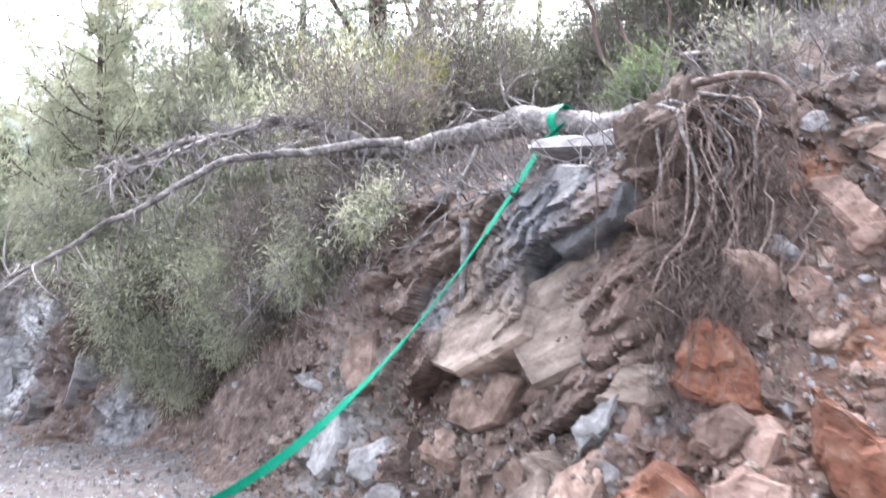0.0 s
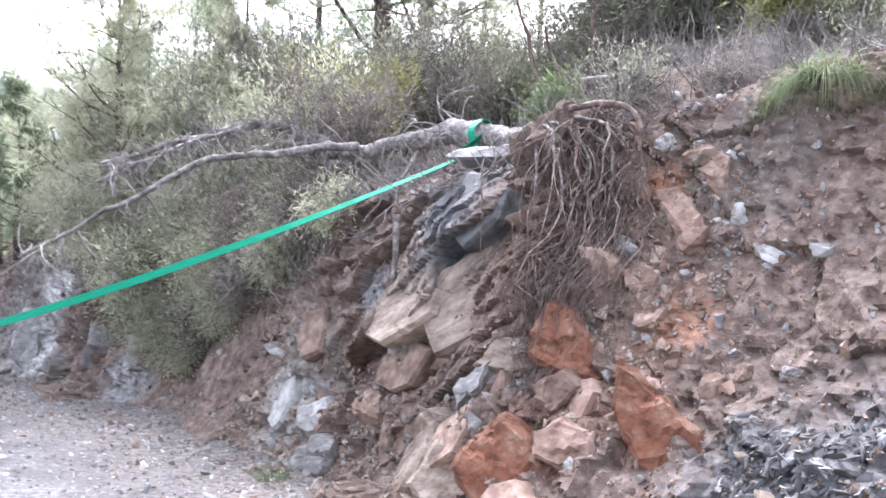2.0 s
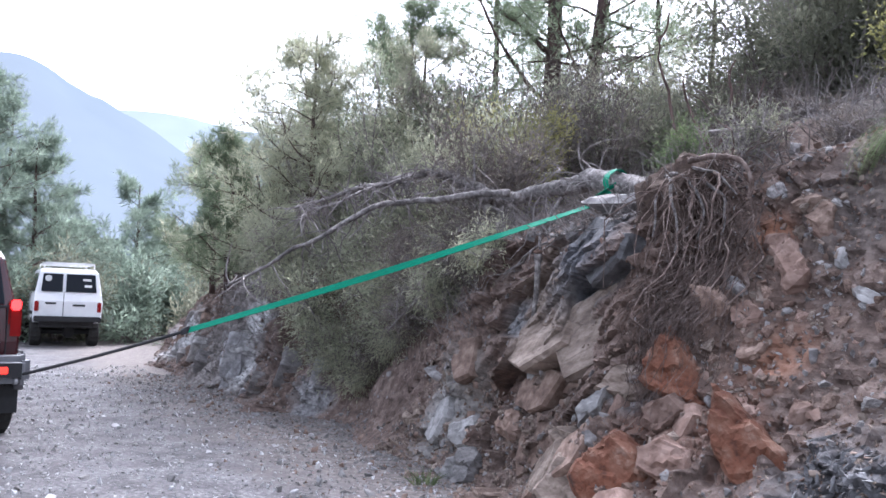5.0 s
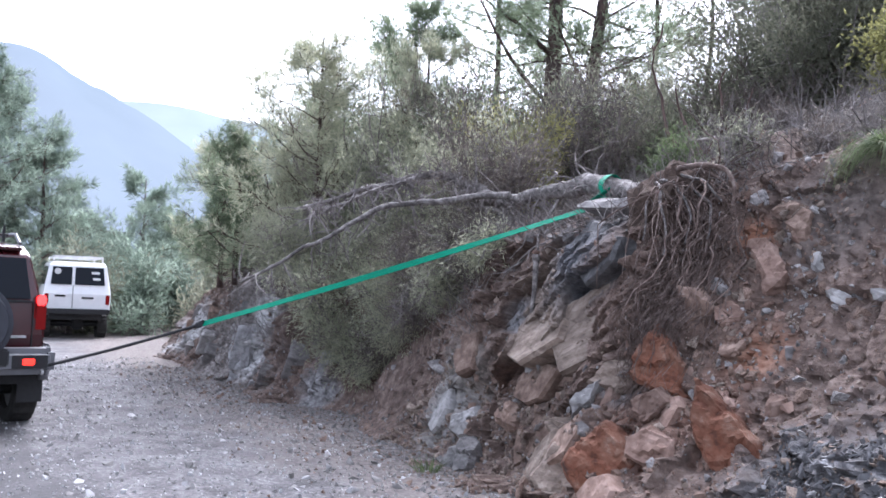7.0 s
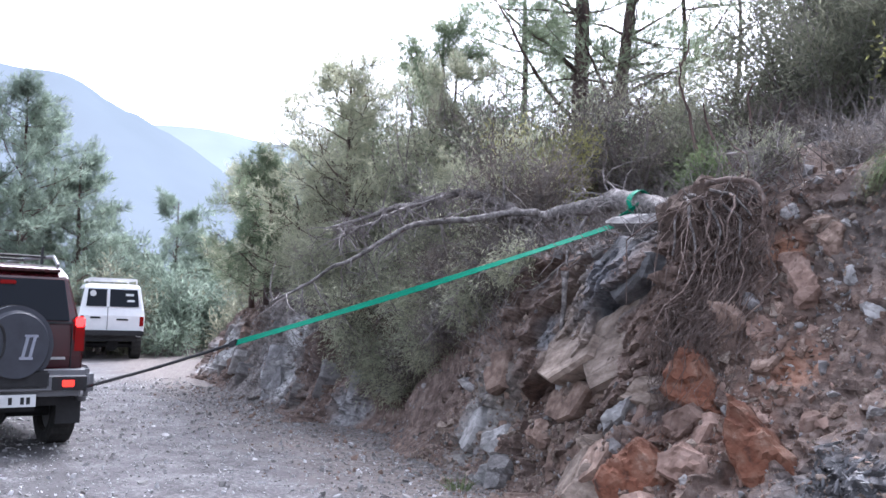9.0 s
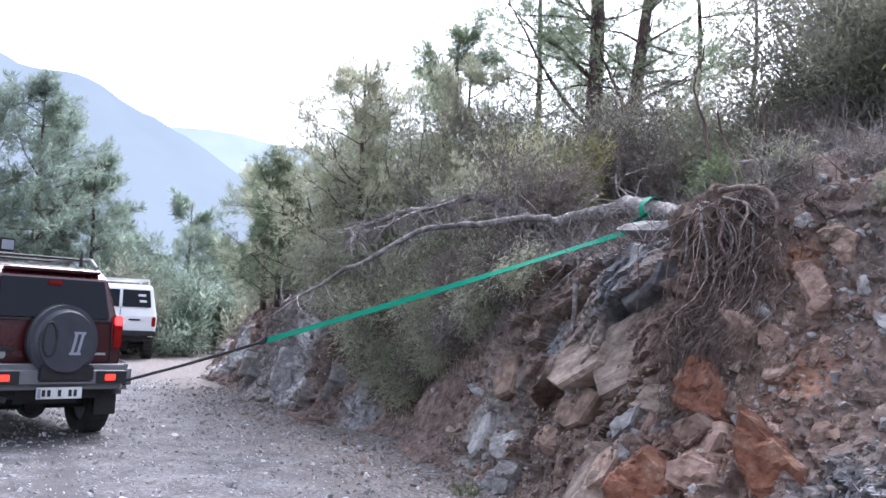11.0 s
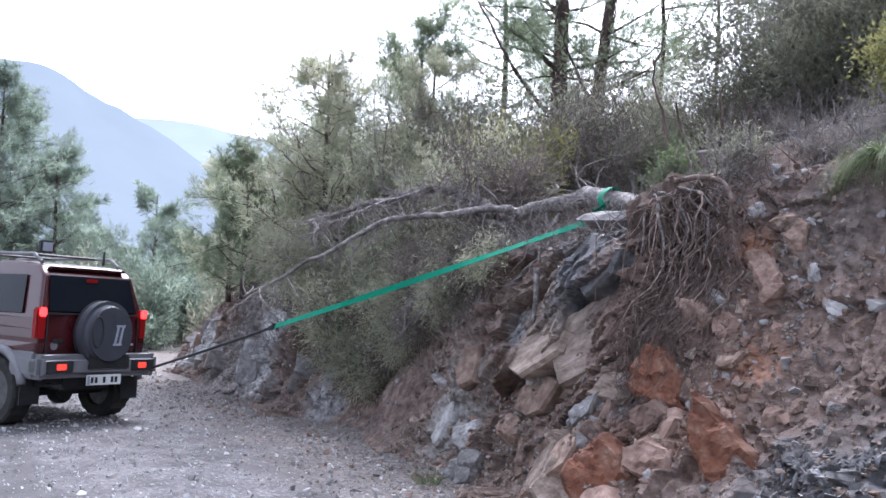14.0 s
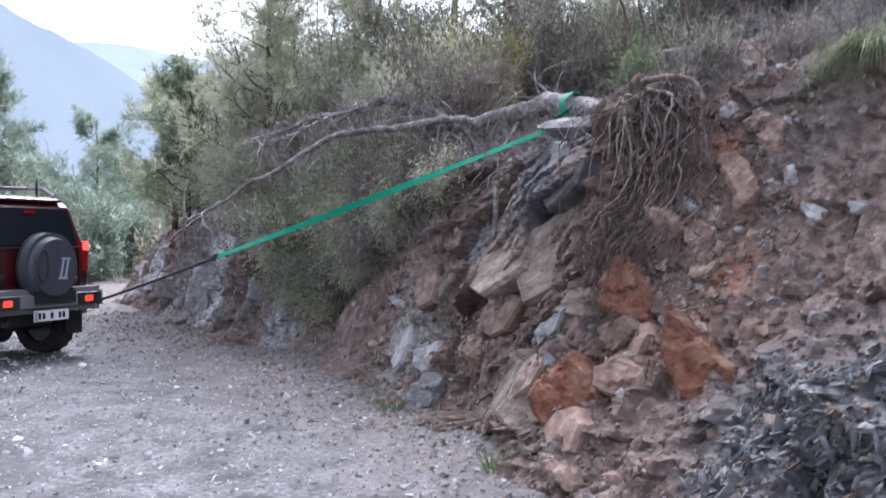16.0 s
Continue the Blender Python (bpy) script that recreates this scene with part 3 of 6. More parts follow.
def tuft(base, radius, length, blades, seed, material=M_GRASS, label="", down=0.9):
    """A tussock of long arching blades."""
    rng = np.random.default_rng(seed)
    g = Geo()
    for _ in range(blades):
        a, r = rng.uniform(0, 2 * math.pi), radius * math.sqrt(rng.uniform())
        p = Vector((r * math.cos(a), r * math.sin(a), 0))
        d = Vector((math.cos(a) * 0.5 + rng.normal(0, 0.25), math.sin(a) * 0.5 + rng.normal(0, 0.25), 1)).normalized()
        ln, wd = length * rng.uniform(0.6, 1.2), rng.uniform(0.003, 0.006)
        side = d.cross(Vector(rng.normal(0, 1, 3))).normalized() * wd
        vs, fs = [], []
        for k in range(5):
            f = k / 4
            vs += [p - side * (1 - f), p + side * (1 - f * 0.98)]
            d = (d + Vector((0, 0, -down * 0.45))).normalized()
            p = p + d * (ln / 4)
        for k in range(4):
            fs.append([2 * k, 2 * k + 1, 2 * k + 3, 2 * k + 2])
        g.add(vs, fs)
    ob = part("grass_tussock", g, material)
    ob.matrix_basis = Matrix.Translation(base)
    return tagged(ob, label or "tussock of long arching green grass on the slope", "grass")


# ---- the fallen tree on the edge of the bank ----
def smooth_line(pts, n=6):
    """A rounded line through the points."""
    p = [Vector(q) for q in pts]
    p = [p[0] * 2 - p[1]] + p + [p[-1] * 2 - p[-2]]
    out = []
    for i in range(1, len(p) - 2):
        for k in range(n):
            t = k / n
            out.append(0.5 * ((2 * p[i]) + (p[i + 1] - p[i - 1]) * t + (2 * p[i - 1] - 5 * p[i] + 4 * p[i + 1] - p[i + 2]) * t * t + (3 * p[i] - p[i - 1] - 3 * p[i + 1] + p[i + 2]) * t ** 3))
    out.append(p[-2])
    return out


def limb(name, pts, r0, r1, material, parent, sides=7, gnarl=0.0, power=1.0, label="", swell=0.0):
    line = smooth_line(pts)
    n = len(line)
    if gnarl:
        line = [q + Vector((noise.noise(q * 6), noise.noise(q * 6 + Vector((9, 0, 0))), noise.noise(q * 6 + Vector((0, 9, 0))))) * gnarl for q in line]
    g = Geo()
    g.tube(line, [r0 + (r1 - r0) * (k / (n - 1)) ** power + swell * math.exp(-((k / (n - 1) - 0.47) / 0.16) ** 2) for k in range(n)], sides, 0.10)
    part(name, g, material, parent, label, smooth=True)
    return line


def fallen_tree():
    rng = np.random.default_rng(5)
    thing = empty("fallen_tree")
    trunk_line = limb("trunk", [(1.42, 4.70, 2.47), (1.22, 4.85, 2.49), (1.03, 5.10, 2.48), (0.83, 5.38, 2.50), (0.62, 5.58, 2.57), (0.43, 5.75, 2.61), (0.17, 5.95, 2.58), (-0.08, 6.15, 2.57), (-0.43, 6.50, 2.56), (-0.55, 6.65, 2.60)], 0.082, 0.06, M_BARK, thing, 14, 0.025, label="grey flaking bark", swell=0.034)
    lines = [
        limb("branch", [(-0.37, 6.30, 2.59), (-0.68, 6.28, 2.58), (-0.99, 6.20, 2.52), (-1.26, 6.12, 2.49), (-1.58, 6.03, 2.44), (-1.80, 5.95, 2.32), (-1.96, 5.90, 2.21), (-2.15, 5.82, 2.08), (-2.34, 5.76, 1.99), (-2.57, 5.70, 1.82), (-2.76, 5.62, 1.71), (-2.92, 5.58, 1.62)], 0.038, 0.011, M_BARK, thing, 6, 0.012),
        limb("branch", [(-0.63, 6.65, 2.59), (-0.86, 6.80, 2.74), (-1.11, 6.95, 2.86), (-1.41, 7.05, 2.92), (-1.63, 7.10, 2.89), (-1.94, 7.10, 2.83), (-2.34, 7.05, 2.71), (-2.65, 7.00, 2.62), (-2.93, 6.95, 2.53)], 0.072, 0.016, M_BARK, thing, 7, 0.02, 0.8),
        limb("branch", [(-1.41, 7.05, 2.92), (-1.68, 7.00, 2.85), (-1.91, 6.85, 2.76), (-2.23, 6.70, 2.60), (-2.50, 6.60, 2.45), (-2.65, 6.55, 2.39)], 0.025, 0.006, M_BARK, thing, 5, 0.03),
        limb("branch", [(-0.64, 6.50, 2.49), (-0.75, 6.55, 2.26), (-0.91, 6.60, 1.99), (-1.14, 6.65, 1.73), (-1.39, 6.70, 1.54), (-1.70, 6.70, 1.22)], 0.020, 0.007, M_TWIG, thing, 5, 0.03),
        limb("branch", [(0.18, 6.00, 2.55), (0.10, 5.85, 2.35), (0.04, 5.75, 2.19), (0.03, 5.68, 2.03), (0.04, 5.66, 1.84)], 0.022, 0.010, M_BARK, thing, 5, 0.02),
        limb("branch", [(-0.43, 6.30, 2.45), (-0.44, 6.28, 2.31), (-0.42, 6.27, 2.15)], 0.012, 0.004, M_TWIG, thing, 4, 0.02),
        limb("branch", [(0.40, 5.30, 2.17), (0.20, 5.55, 2.11), (-0.02, 5.75, 2.03), (-0.26, 6.00, 1.87), (-0.60, 6.20, 1.70), (-0.81, 6.30, 1.49)], 0.013, 0.005, M_TWIG, thing, 4, 0.03),
        limb("branch", [(-0.82, 6.70, 2.72), (-0.84, 6.72, 2.95), (-0.84, 6.74, 3.16)], 0.013, 0.006, M_BARK, thing, 5, 0.01),
        limb("branch", [(-1.39, 7.03, 2.92), (-1.33, 7.03, 3.02), (-1.28, 7.03, 3.11)], 0.013, 0.006, M_BARK, thing, 5, 0.01),
        limb("branch", [(-1.08, 6.90, 2.85), (-1.04, 6.92, 3.00), (-1.00, 6.94, 3.19)], 0.010, 0.003, M_TWIG, thing, 4, 0.02),
        limb("branch", [(-0.14, 6.15, 2.61), (0.01, 6.10, 2.70), (0.12, 6.05, 2.80)], 0.010, 0.003, M_TWIG, thing, 4, 0.01),
        limb("branch", [(0.39, 5.75, 2.68), (0.34, 5.80, 2.82), (0.32, 5.85, 2.95)], 0.011, 0.004, M_TWIG, thing, 4, 0.02),
    ]
    twigs = Geo()
    for n, line in enumerate([trunk_line[24:]] + lines):
        count = (24, 36, 120, 80, 20, 8, 6, 12, 1, 5, 6, 5, 5)[n]
        for _ in range(count):
            i = rng.integers(2, len(line)) if len(line) > 3 else 1
            d = Vector(rng.normal(0, 1, 3)) + Vector((-0.4, 0, -0.55))
            tw = branch_line(line[i], d, rng.uniform(0.12, 0.55), 5, 0.28, -0.10, rng)
            twigs.tube(tw, [0.009, 0.008, 0.007, 0.0055, 0.004, 0.0025], 4)
            for _ in range(rng.integers(0, 3)):
                tt = branch_line(tw[3], Vector(rng.normal(0, 1, 3)), rng.uniform(0.1, 0.3), 4, 0.3, -0.05, rng)
                twigs.tube(tt, [0.004, 0.0035, 0.003, 0.002, 0.0015], 3)
    tagged(part("twig_tangle", twigs, M_TWIG, thing, "dry bare twigs"), kind="stuff")
    # root plate: a ragged clod of earth with roots that hang over the face
    bm = bmesh.new()
    bmesh.ops.create_icosphere(bm, subdivisions=4, radius=1)
    for v in bm.verts:
        q = v.co.copy()
        k = 1 + 0.45 * noise.noise(q * 1.8) + 0.22 * noise.noise(q * 5) + 0.12 * noise.noise(q * 13)
        v.co = Vector((q.x * 0.33, q.y * 0.28, q.z * 0.40)) * k
    bmesh.ops.translate(bm, vec=(1.27, 4.72, 2.20), verts=bm.verts)
    part("root_plate", bm, M_SOIL, thing, "dark earth clod among the roots")
    limb("root", [(1.05, 4.80, 2.45), (1.26, 4.55, 2.55), (1.46, 4.30, 2.54), (1.59, 4.25, 2.50), (1.65, 4.20, 2.39), (1.65, 4.20, 2.25)], 0.026, 0.012, M_ROOT, thing, 6, 0.02)
    for pts in (
        [(1.12, 4.72, 2.50), (1.30, 4.52, 2.50), (1.48, 4.38, 2.42), (1.56, 4.32, 2.28)],
        [(1.12, 4.70, 2.48), (1.24, 4.46, 2.44), (1.32, 4.34, 2.30), (1.36, 4.28, 2.12), (1.34, 4.26, 1.98)],
        [(1.10, 4.70, 2.46), (1.14, 4.44, 2.40), (1.16, 4.33, 2.25), (1.20, 4.28, 2.05), (1.18, 4.26, 1.88)],
        [(1.08, 4.74, 2.46), (1.06, 4.50, 2.36), (1.06, 4.40, 2.20), (1.04, 4.36, 2.00)],
        [(1.20, 4.66, 2.50), (1.42, 4.42, 2.36), (1.50, 4.30, 2.16), (1.48, 4.27, 2.02)],
    ):
        limb("root", pts, 0.016, 0.006, M_BARK, thing, 6, 0.03, label="pale grey root")
    for k in range(85):
        start = Vector((1.15 + 0.42 * rng.uniform(), 4.56 + rng.uniform(-0.14, 0.14), 2.16 + 0.30 * rng.uniform()))
        out = Vector((rng.normal(0.06, 0.16), -rng.uniform(0.2, 0.6), rng.uniform(-0.3, 0.7)))
        ln = rng.uniform(0.3, 0.8) if start.x > 1.3 else rng.uniform(0.5, 1.3)
        line = branch_line(start, out, ln, 12, 0.36, -0.42, rng)
        r = rng.uniform(0.003, 0.006) if k > 16 else rng.uniform(0.007, 0.012)
        g = Geo()
        g.tube(line, np.linspace(r, r * 0.35, 13), 5, 0.2)
        part("root", g, M_ROOT, thing)
    fine = Geo()
    for k in range(420):
        start = Vector((1.08 + 0.42 * rng.uniform(), 4.50 + rng.uniform(-0.2, 0.25), 2.42 - 1.4 * rng.uniform() ** 1.1))
        line = branch_line(start, (rng.normal(0.0, 0.4), -rng.uniform(0.0, 0.6), -0.7), rng.uniform(0.2, 0.8), 8, 0.42, -0.38, rng)
        r = rng.uniform(0.0015, 0.005)
        fine.tube(line, np.linspace(r, r * 0.4, 9), 3)
    for k in range(30):
        start = Vector((1.15 + 0.5 * rng.uniform(), 4.5 + rng.uniform(-0.1, 0.2), 2.4 + 0.2 * rng.uniform()))
        line = branch_line(start, (rng.normal(0.8, 0.4), rng.normal(0, 0.5), rng.uniform(-0.1, 0.5)), rng.uniform(0.3, 0.9), 7, 0.25, -0.12, rng)
        fine.tube(line, np.linspace(0.007, 0.002, 8), 4)
    for k in range(330):
        s, z = rng.normal(1.98, 0.13), rng.uniform(1.45, 2.30)
        ln, up = rng.uniform(0.3, 0.95), rng.uniform(0.02, 0.13)
        line = []
        for j in range(9):
            line.append(bank_point(s, max(0.7, z), up) + Vector(rng.normal(0, 0.012, 3)))
            s, z, up = s + rng.normal(0, 0.034), z - ln / 8, max(0.01, up + rng.normal(-0.004, 0.02))
        r = rng.uniform(0.0015, 0.0045)
        fine.tube(line, np.linspace(r, r * 0.45, 9), 3)
    for k in range(18):
        s, z, up = rng.normal(1.98, 0.14), rng.uniform(2.0, 2.4), rng.uniform(0.08, 0.2)
        line = []
        for j in range(9):
            line.append(bank_point(s, z, up) + Vector(rng.normal(0, 0.012, 3)))
            s, z, up = s + rng.normal(0, 0.03), z - rng.uniform(0.05, 0.12), max(0.03, up + rng.normal(-0.005, 0.02))
        g = Geo()
        r = rng.uniform(0.005, 0.009)
        g.tube(line, np.linspace(r, r * 0.4, 9), 5, 0.2)
        part("root", g, M_ROOT, thing)
    tagged(part("root_tangle", fine, M_ROOT, thing, "tangle of thin brown roots"), kind="stuff")
    g = Geo()
    g.tube([(0.03, 5.44, 1.42), (0.05, 5.44, 1.65), (0.06, 5.42, 1.86), (0.06, 5.40, 1.95)], [0.018, 0.022, 0.028, 0.036], 8, 0.1)
    stub = part("broken_stub", g, M_BARK, thing, "broken stub with a pale end")
    part("stub_end", disc(0.036, 0.03, (0.06, 5.395, 1.965), "z", 10, 0.008), M_PINK, stub, "pale pinkish broken wood")
    tagged(thing, "uprooted dead pine with bare grey trunk lying over the bank edge", "fallen tree")
    for pts, r in (([(2.05, 5.00, 2.54), (1.96, 5.20, 2.82), (1.81, 5.35, 3.09)], 0.012), ([(1.40, 5.30, 2.92), (1.62, 5.35, 2.95), (1.83, 5.40, 2.91), (2.00, 5.30, 2.79), (2.10, 5.10, 2.54)], 0.014), ([(1.48, 4.15, 1.03), (1.40, 4.05, 0.90), (1.28, 4.00, 0.79), (1.09, 4.00, 0.70)], 0.016), ([(1.46, 4.15, 1.02), (1.53, 4.10, 0.94), (1.62, 4.05, 0.84)], 0.012)):
        g = Geo()
        line = smooth_line(pts)
        g.tube(line, np.linspace(r, r * 0.4, len(line)), 5, 0.15)
        for _ in range(5):
            q = line[rng.integers(2, len(line))]
            g.tube(branch_line(q, Vector(rng.normal(0, 1, 3)), 0.25, 4, 0.25, -0.05, rng), [0.005, 0.004, 0.003, 0.0025, 0.0015], 3)
        tagged(part("dead_branch", g, M_TWIG, smooth=True), "bare dry branch lying on the broken bank", "branch", "dead branches on the bank")


fallen_tree()


# ---- stones ----
def stone_mesh(name, sx, sy, sz, seed, points=13, cut=0.0):
    rng = np.random.default_rng(seed)
    bm = bmesh.new()
    for _ in range(points):
        q = rng.uniform(-1, 1, 3)
        q = q / max(np.abs(q).max(), 0.35)
        q *= rng.uniform(0.72, 1.0)
        bm.verts.new((q[0] * sx / 2, q[1] * sy / 2, q[2] * sz / 2))
    bmesh.ops.convex_hull(bm, input=bm.verts[:])
    loose = [v for v in bm.verts if not v.link_faces]
    bmesh.ops.delete(bm, geom=loose, context="VERTS")
    me = bpy.data.meshes.new(name)
    bm.to_mesh(me)
    bm.free()
    return me


def boulder_mesh(name, sx, sy, sz, seed):
    """A broken boulder: an angular hull, split finer and chipped."""
    rng = np.random.default_rng(seed)
    bm = bmesh.new()
    for _ in range(15):
        q = rng.normal(0, 1, 3)
        q = q / (np.abs(q) ** 6).sum() ** (1 / 6) * rng.uniform(0.85, 1.0)
        bm.verts.new((q[0] * sx / 2, q[1] * sy / 2, q[2] * sz / 2))
    bmesh.ops.convex_hull(bm, input=bm.verts[:])
    bmesh.ops.delete(bm, geom=[v for v in bm.verts if not v.link_faces], context="VERTS")
    me = chipped(name, bm, sx, sy, sz, rng)
    return me


def chipped(name, bm, sx, sy, sz, rng, chip=1.0):
    """Splits a rough stone finer and chips its faces."""
    cell = 0.028 + 0.022 * max(sx, sz)
    for _ in range(5):
        long_edges = [e for e in bm.edges if e.calc_length() > cell]
        if not long_edges:
            break
        bmesh.ops.subdivide_edges(bm, edges=long_edges, cuts=1)
        bmesh.ops.triangulate(bm, faces=[f for f in bm.faces if len(f.verts) > 3])
    bm.normal_update()
    off = Vector(rng.uniform(-50, 50, 3))
    size = min(sx, sy, sz)
    bed = Vector((0.35, 0.25, 1)).normalized()
    gap = 0.05 + 0.14 * size
    moves = []
    for v in bm.verts:
        q = v.co + off
        lay = q.dot(bed) / gap + 0.35 * noise.noise(q * 2)
        shelf = noise.cell(Vector((math.floor(lay), 0.5, 0.5))) * 0.8 + 0.5 * (lay - math.floor(lay))
        moves.append(v.normal * chip * (0.06 * size * shelf + blocks(q, 1.4 / max(size, 0.1), 0.10 * size) + blocks(q, 4.0 / max(size, 0.1), 0.035 * size) + 0.015 * size * noise.noise(q * 30)))
    for v, m in zip(bm.verts, moves):
        v.co += m
    me = bpy.data.meshes.new(name)
    bm.to_mesh(me)
    bm.free()
    return me


def flat_slab():
    """The stone plate on the edge, over which the strap is drawn."""
    bm = bmesh.new()
    outline = ((-0.30, -0.10), (-0.27, -0.16), (-0.08, -0.17), (0.10, -0.15), (0.26, -0.12), (0.32, 0.02), (0.24, 0.14), (0.02, 0.18), (-0.20, 0.12))
    low = [bm.verts.new((x * 0.62 + 0.06, y * 0.45 + 0.08, -0.085 + 0.03 * noise.noise((x * 5, y * 5, 1)))) for x, y in outline]
    mid = [bm.verts.new((x, y, 0.005 + 0.012 * noise.noise((x * 9, y * 9, 4)))) for x, y in outline]
    high = [bm.verts.new((x * 0.86 + 0.02, y * 0.8 + 0.02, 0.035 + 0.04 * smooth(-0.1, 0.2, x) + 0.02 * noise.noise((x * 7, y * 7, 7)))) for x, y in outline]
    n = len(outline)
    for k in range(n):
        j = (k + 1) % n
        bm.faces.new((low[k], low[j], mid[j], mid[k]))
        bm.faces.new((mid[k], mid[j], high[j], high[k]))
    bm.faces.new(low[::-1])
    bm.faces.new(high)
    bmesh.ops.triangulate(bm, faces=bm.faces[:])
    ob = part("flat_slab", bm, M_GREY)
    ob.matrix_basis = pose(0.75, 5.14, 2.345, 13, 3, -20) @ Matrix.Diagonal((1.0, 0.95, 1.25, 1))
    tagged(ob, "thin grey stone slab wedged under the fallen trunk", "rock")
    rest = part("support_rock", boulder_mesh("support_rock", 0.42, 0.5, 0.36, 71), M_BLUE)
    rest.matrix_basis = pose(0.90, 5.34, 2.10, 5, 12, 30)
    tagged(rest, "dark blue-grey rock under the slab", "rock")


flat_slab()
M_CHALK = mat("chalky_white_rock", [(0.13, 0.128, 0.13), (0.29, 0.284, 0.286), (0.48, 0.472, 0.474)], 8, 0.7, 0.7, stretch=(1, 1, 0.35))
ROCKS = {
    "pale": (M_PALE, [(4.1, 0.15, 0.3, 0.28), (3.55, 0.97, 0.28, 0.16), (1.23, 1.84, 0.17, 0.17), (0.98, 1.60, 0.15, 0.14),
                      (0.69, 1.65, 0.10, 0.08)]),
    "chalk": (M_CHALK, [(16.77, 0.72, 0.35, 1.1), (16.2, 0.5, 0.3, 0.7), (10.48, 0.78, 0.26, 1.1), (10.85, 0.40, 0.27, 0.7), (10.1, 0.45, 0.18, 0.6), (11.3, 0.5, 0.2, 0.6)]),
    "pink": (M_PINK, [(1.55, 1.81, 0.23, 0.46), (1.63, 1.46, 0.16, 0.22), (1.02, 0.92, 0.14, 0.22), (1.52, 0.13, 0.31, 0.18), (1.20, 0.17, 0.14, 0.10), (1.37, 0.92, 0.18, 0.14)]),
    "tan": (M_TAN, [(1.66, 2.09, 0.19, 0.51), (2.75, 0.50, 0.45, 0.32)]),
    "grey": (M_GREY, [(3.93, 0.16, 0.30, 0.32), (5.16, 0.84, 0.43, 0.13), (1.74, 1.65, 0.23, 0.12)]),
    "brown": (M_BROWN, [(1.39, 2.06, 0.17, 0.23), (1.51, 1.26, 0.14, 0.16), (1.47, 2.2, 0.20, 0.14), (1.88, 1.57, 0.19, 0.33), (3.7, 0.52, 0.26, 0.3)]),
}
FACE_TURN = math.degrees(math.atan2(0.69, 0.72))


def build_boulders():
    k = 100
    for kind, (material, places) in ROCKS.items():
        for s, z, w, h in places:
            k += 1
            rng = np.random.default_rng(k)
            thick = 0.55 * min(w, h) + 0.06
            ob = part("boulder", boulder_mesh("boulder", w * 1.15, thick * 1.3, h * 1.15, k), material, bank)
            lean = rng.uniform(-14, 14) if h < 1.6 * w else (-48 if s < 5 else 26)
            ob.matrix_basis = Matrix.Translation(bank_point(s, z, {"chalk": -0.3, "blue": -0.15, "tan": -0.2}.get(kind, -0.2) * thick)) @ pose(0, 0, 0, -12 + rng.uniform(-8, 8), lean, -FACE_TURN + rng.uniform(-18, 8))


build_boulders()


def outline_rock(s, z, material, thick, out, outline, seed):
    """A broken rock face with the given outline, set into the bank."""
    rng = np.random.default_rng(seed)
    k = 0.0041
    pts = [(x * k, h * k) for x, h in outline]
    bm = bmesh.new()
    rings = [[bm.verts.new((x * f, y * thick, h * f)) for x, h in pts] for y, f in ((-0.5, 0.80), (-0.32, 0.97), (0.1, 1.0), (0.6, 0.85))]
    n = len(pts)
    for a, c in zip(rings, rings[1:]):
        for i in range(n):
            j = (i + 1) % n
            bm.faces.new((a[i], a[j], c[j], c[i]))
    bm.faces.new(rings[0][::-1])
    bm.faces.new(rings[-1])
    bmesh.ops.triangulate(bm, faces=bm.faces[:])
    bmesh.ops.recalc_face_normals(bm, faces=bm.faces[:])
    w, h = max(p[0] for p in pts) - min(p[0] for p in pts), max(p[1] for p in pts) - min(p[1] for p in pts)
    ob = part("boulder", chipped("boulder", bm, w, thick * 1.3, h, rng, 0.6 if material is M_RUST else 0.8), material, bank)
    ob.matrix_basis = Matrix.Translation(bank_point(s, z, out)) @ pose(0, 0, 0, -14, 0, -20)


outline_rock(1.92, 1.08, M_RUST, 0.30, -0.03, ((-52, 18), (-14, 84), (8, 60), (46, 10), (52, -52), (8, -46), (-40, -28), (-60, -12)), 801)
outline_rock(1.20, 0.72, M_RUST, 0.32, -0.03, ((-58, 92), (-35, 83), (0, 52), (45, 0), (72, -62), (62, -96), (8, -92), (-32, -28), (-56, 25)), 802)
outline_rock(1.98, 0.46, M_RUST, 0.34, -0.05, ((-72, -14), (-50, 36), (-8, 66), (40, 30), (72, -20), (56, -66), (-46, -60)), 803)
outline_rock(2.45, 0.30, M_TAN, 0.45, -0.15, ((-85, -20), (-40, 50), (40, 48), (90, 5), (70, -50), (-50, -52)), 814)
outline_rock(1.83, 0.85, M_PINK, 0.22, 0.03, ((-36, 4), (10, 30), (36, 8), (-4, -32), (-30, -20)), 805)
outline_rock(2.46, 0.82, M_PALE, 0.16, 0.0, ((-28, -5), (2, 20), (28, 36), (18, 0), (-18, -36)), 806)
outline_rock(4.30, 0.42, M_PALE, 0.30, 0.0, ((-40, 18), (30, 38), (48, -16), (-8, -40), (-46, -24)), 807)
outline_rock(1.62, 0.62, M_PINK, 0.22, 0.0, ((-40, 10), (-5, 30), (40, 20), (46, -20), (0, -36), (-38, -22)), 808)
outline_rock(2.30, 1.02, M_TAN, 0.26, -0.02, ((-60, -20), (-20, 22), (50, 30), (66, -10), (10, -34)), 809)


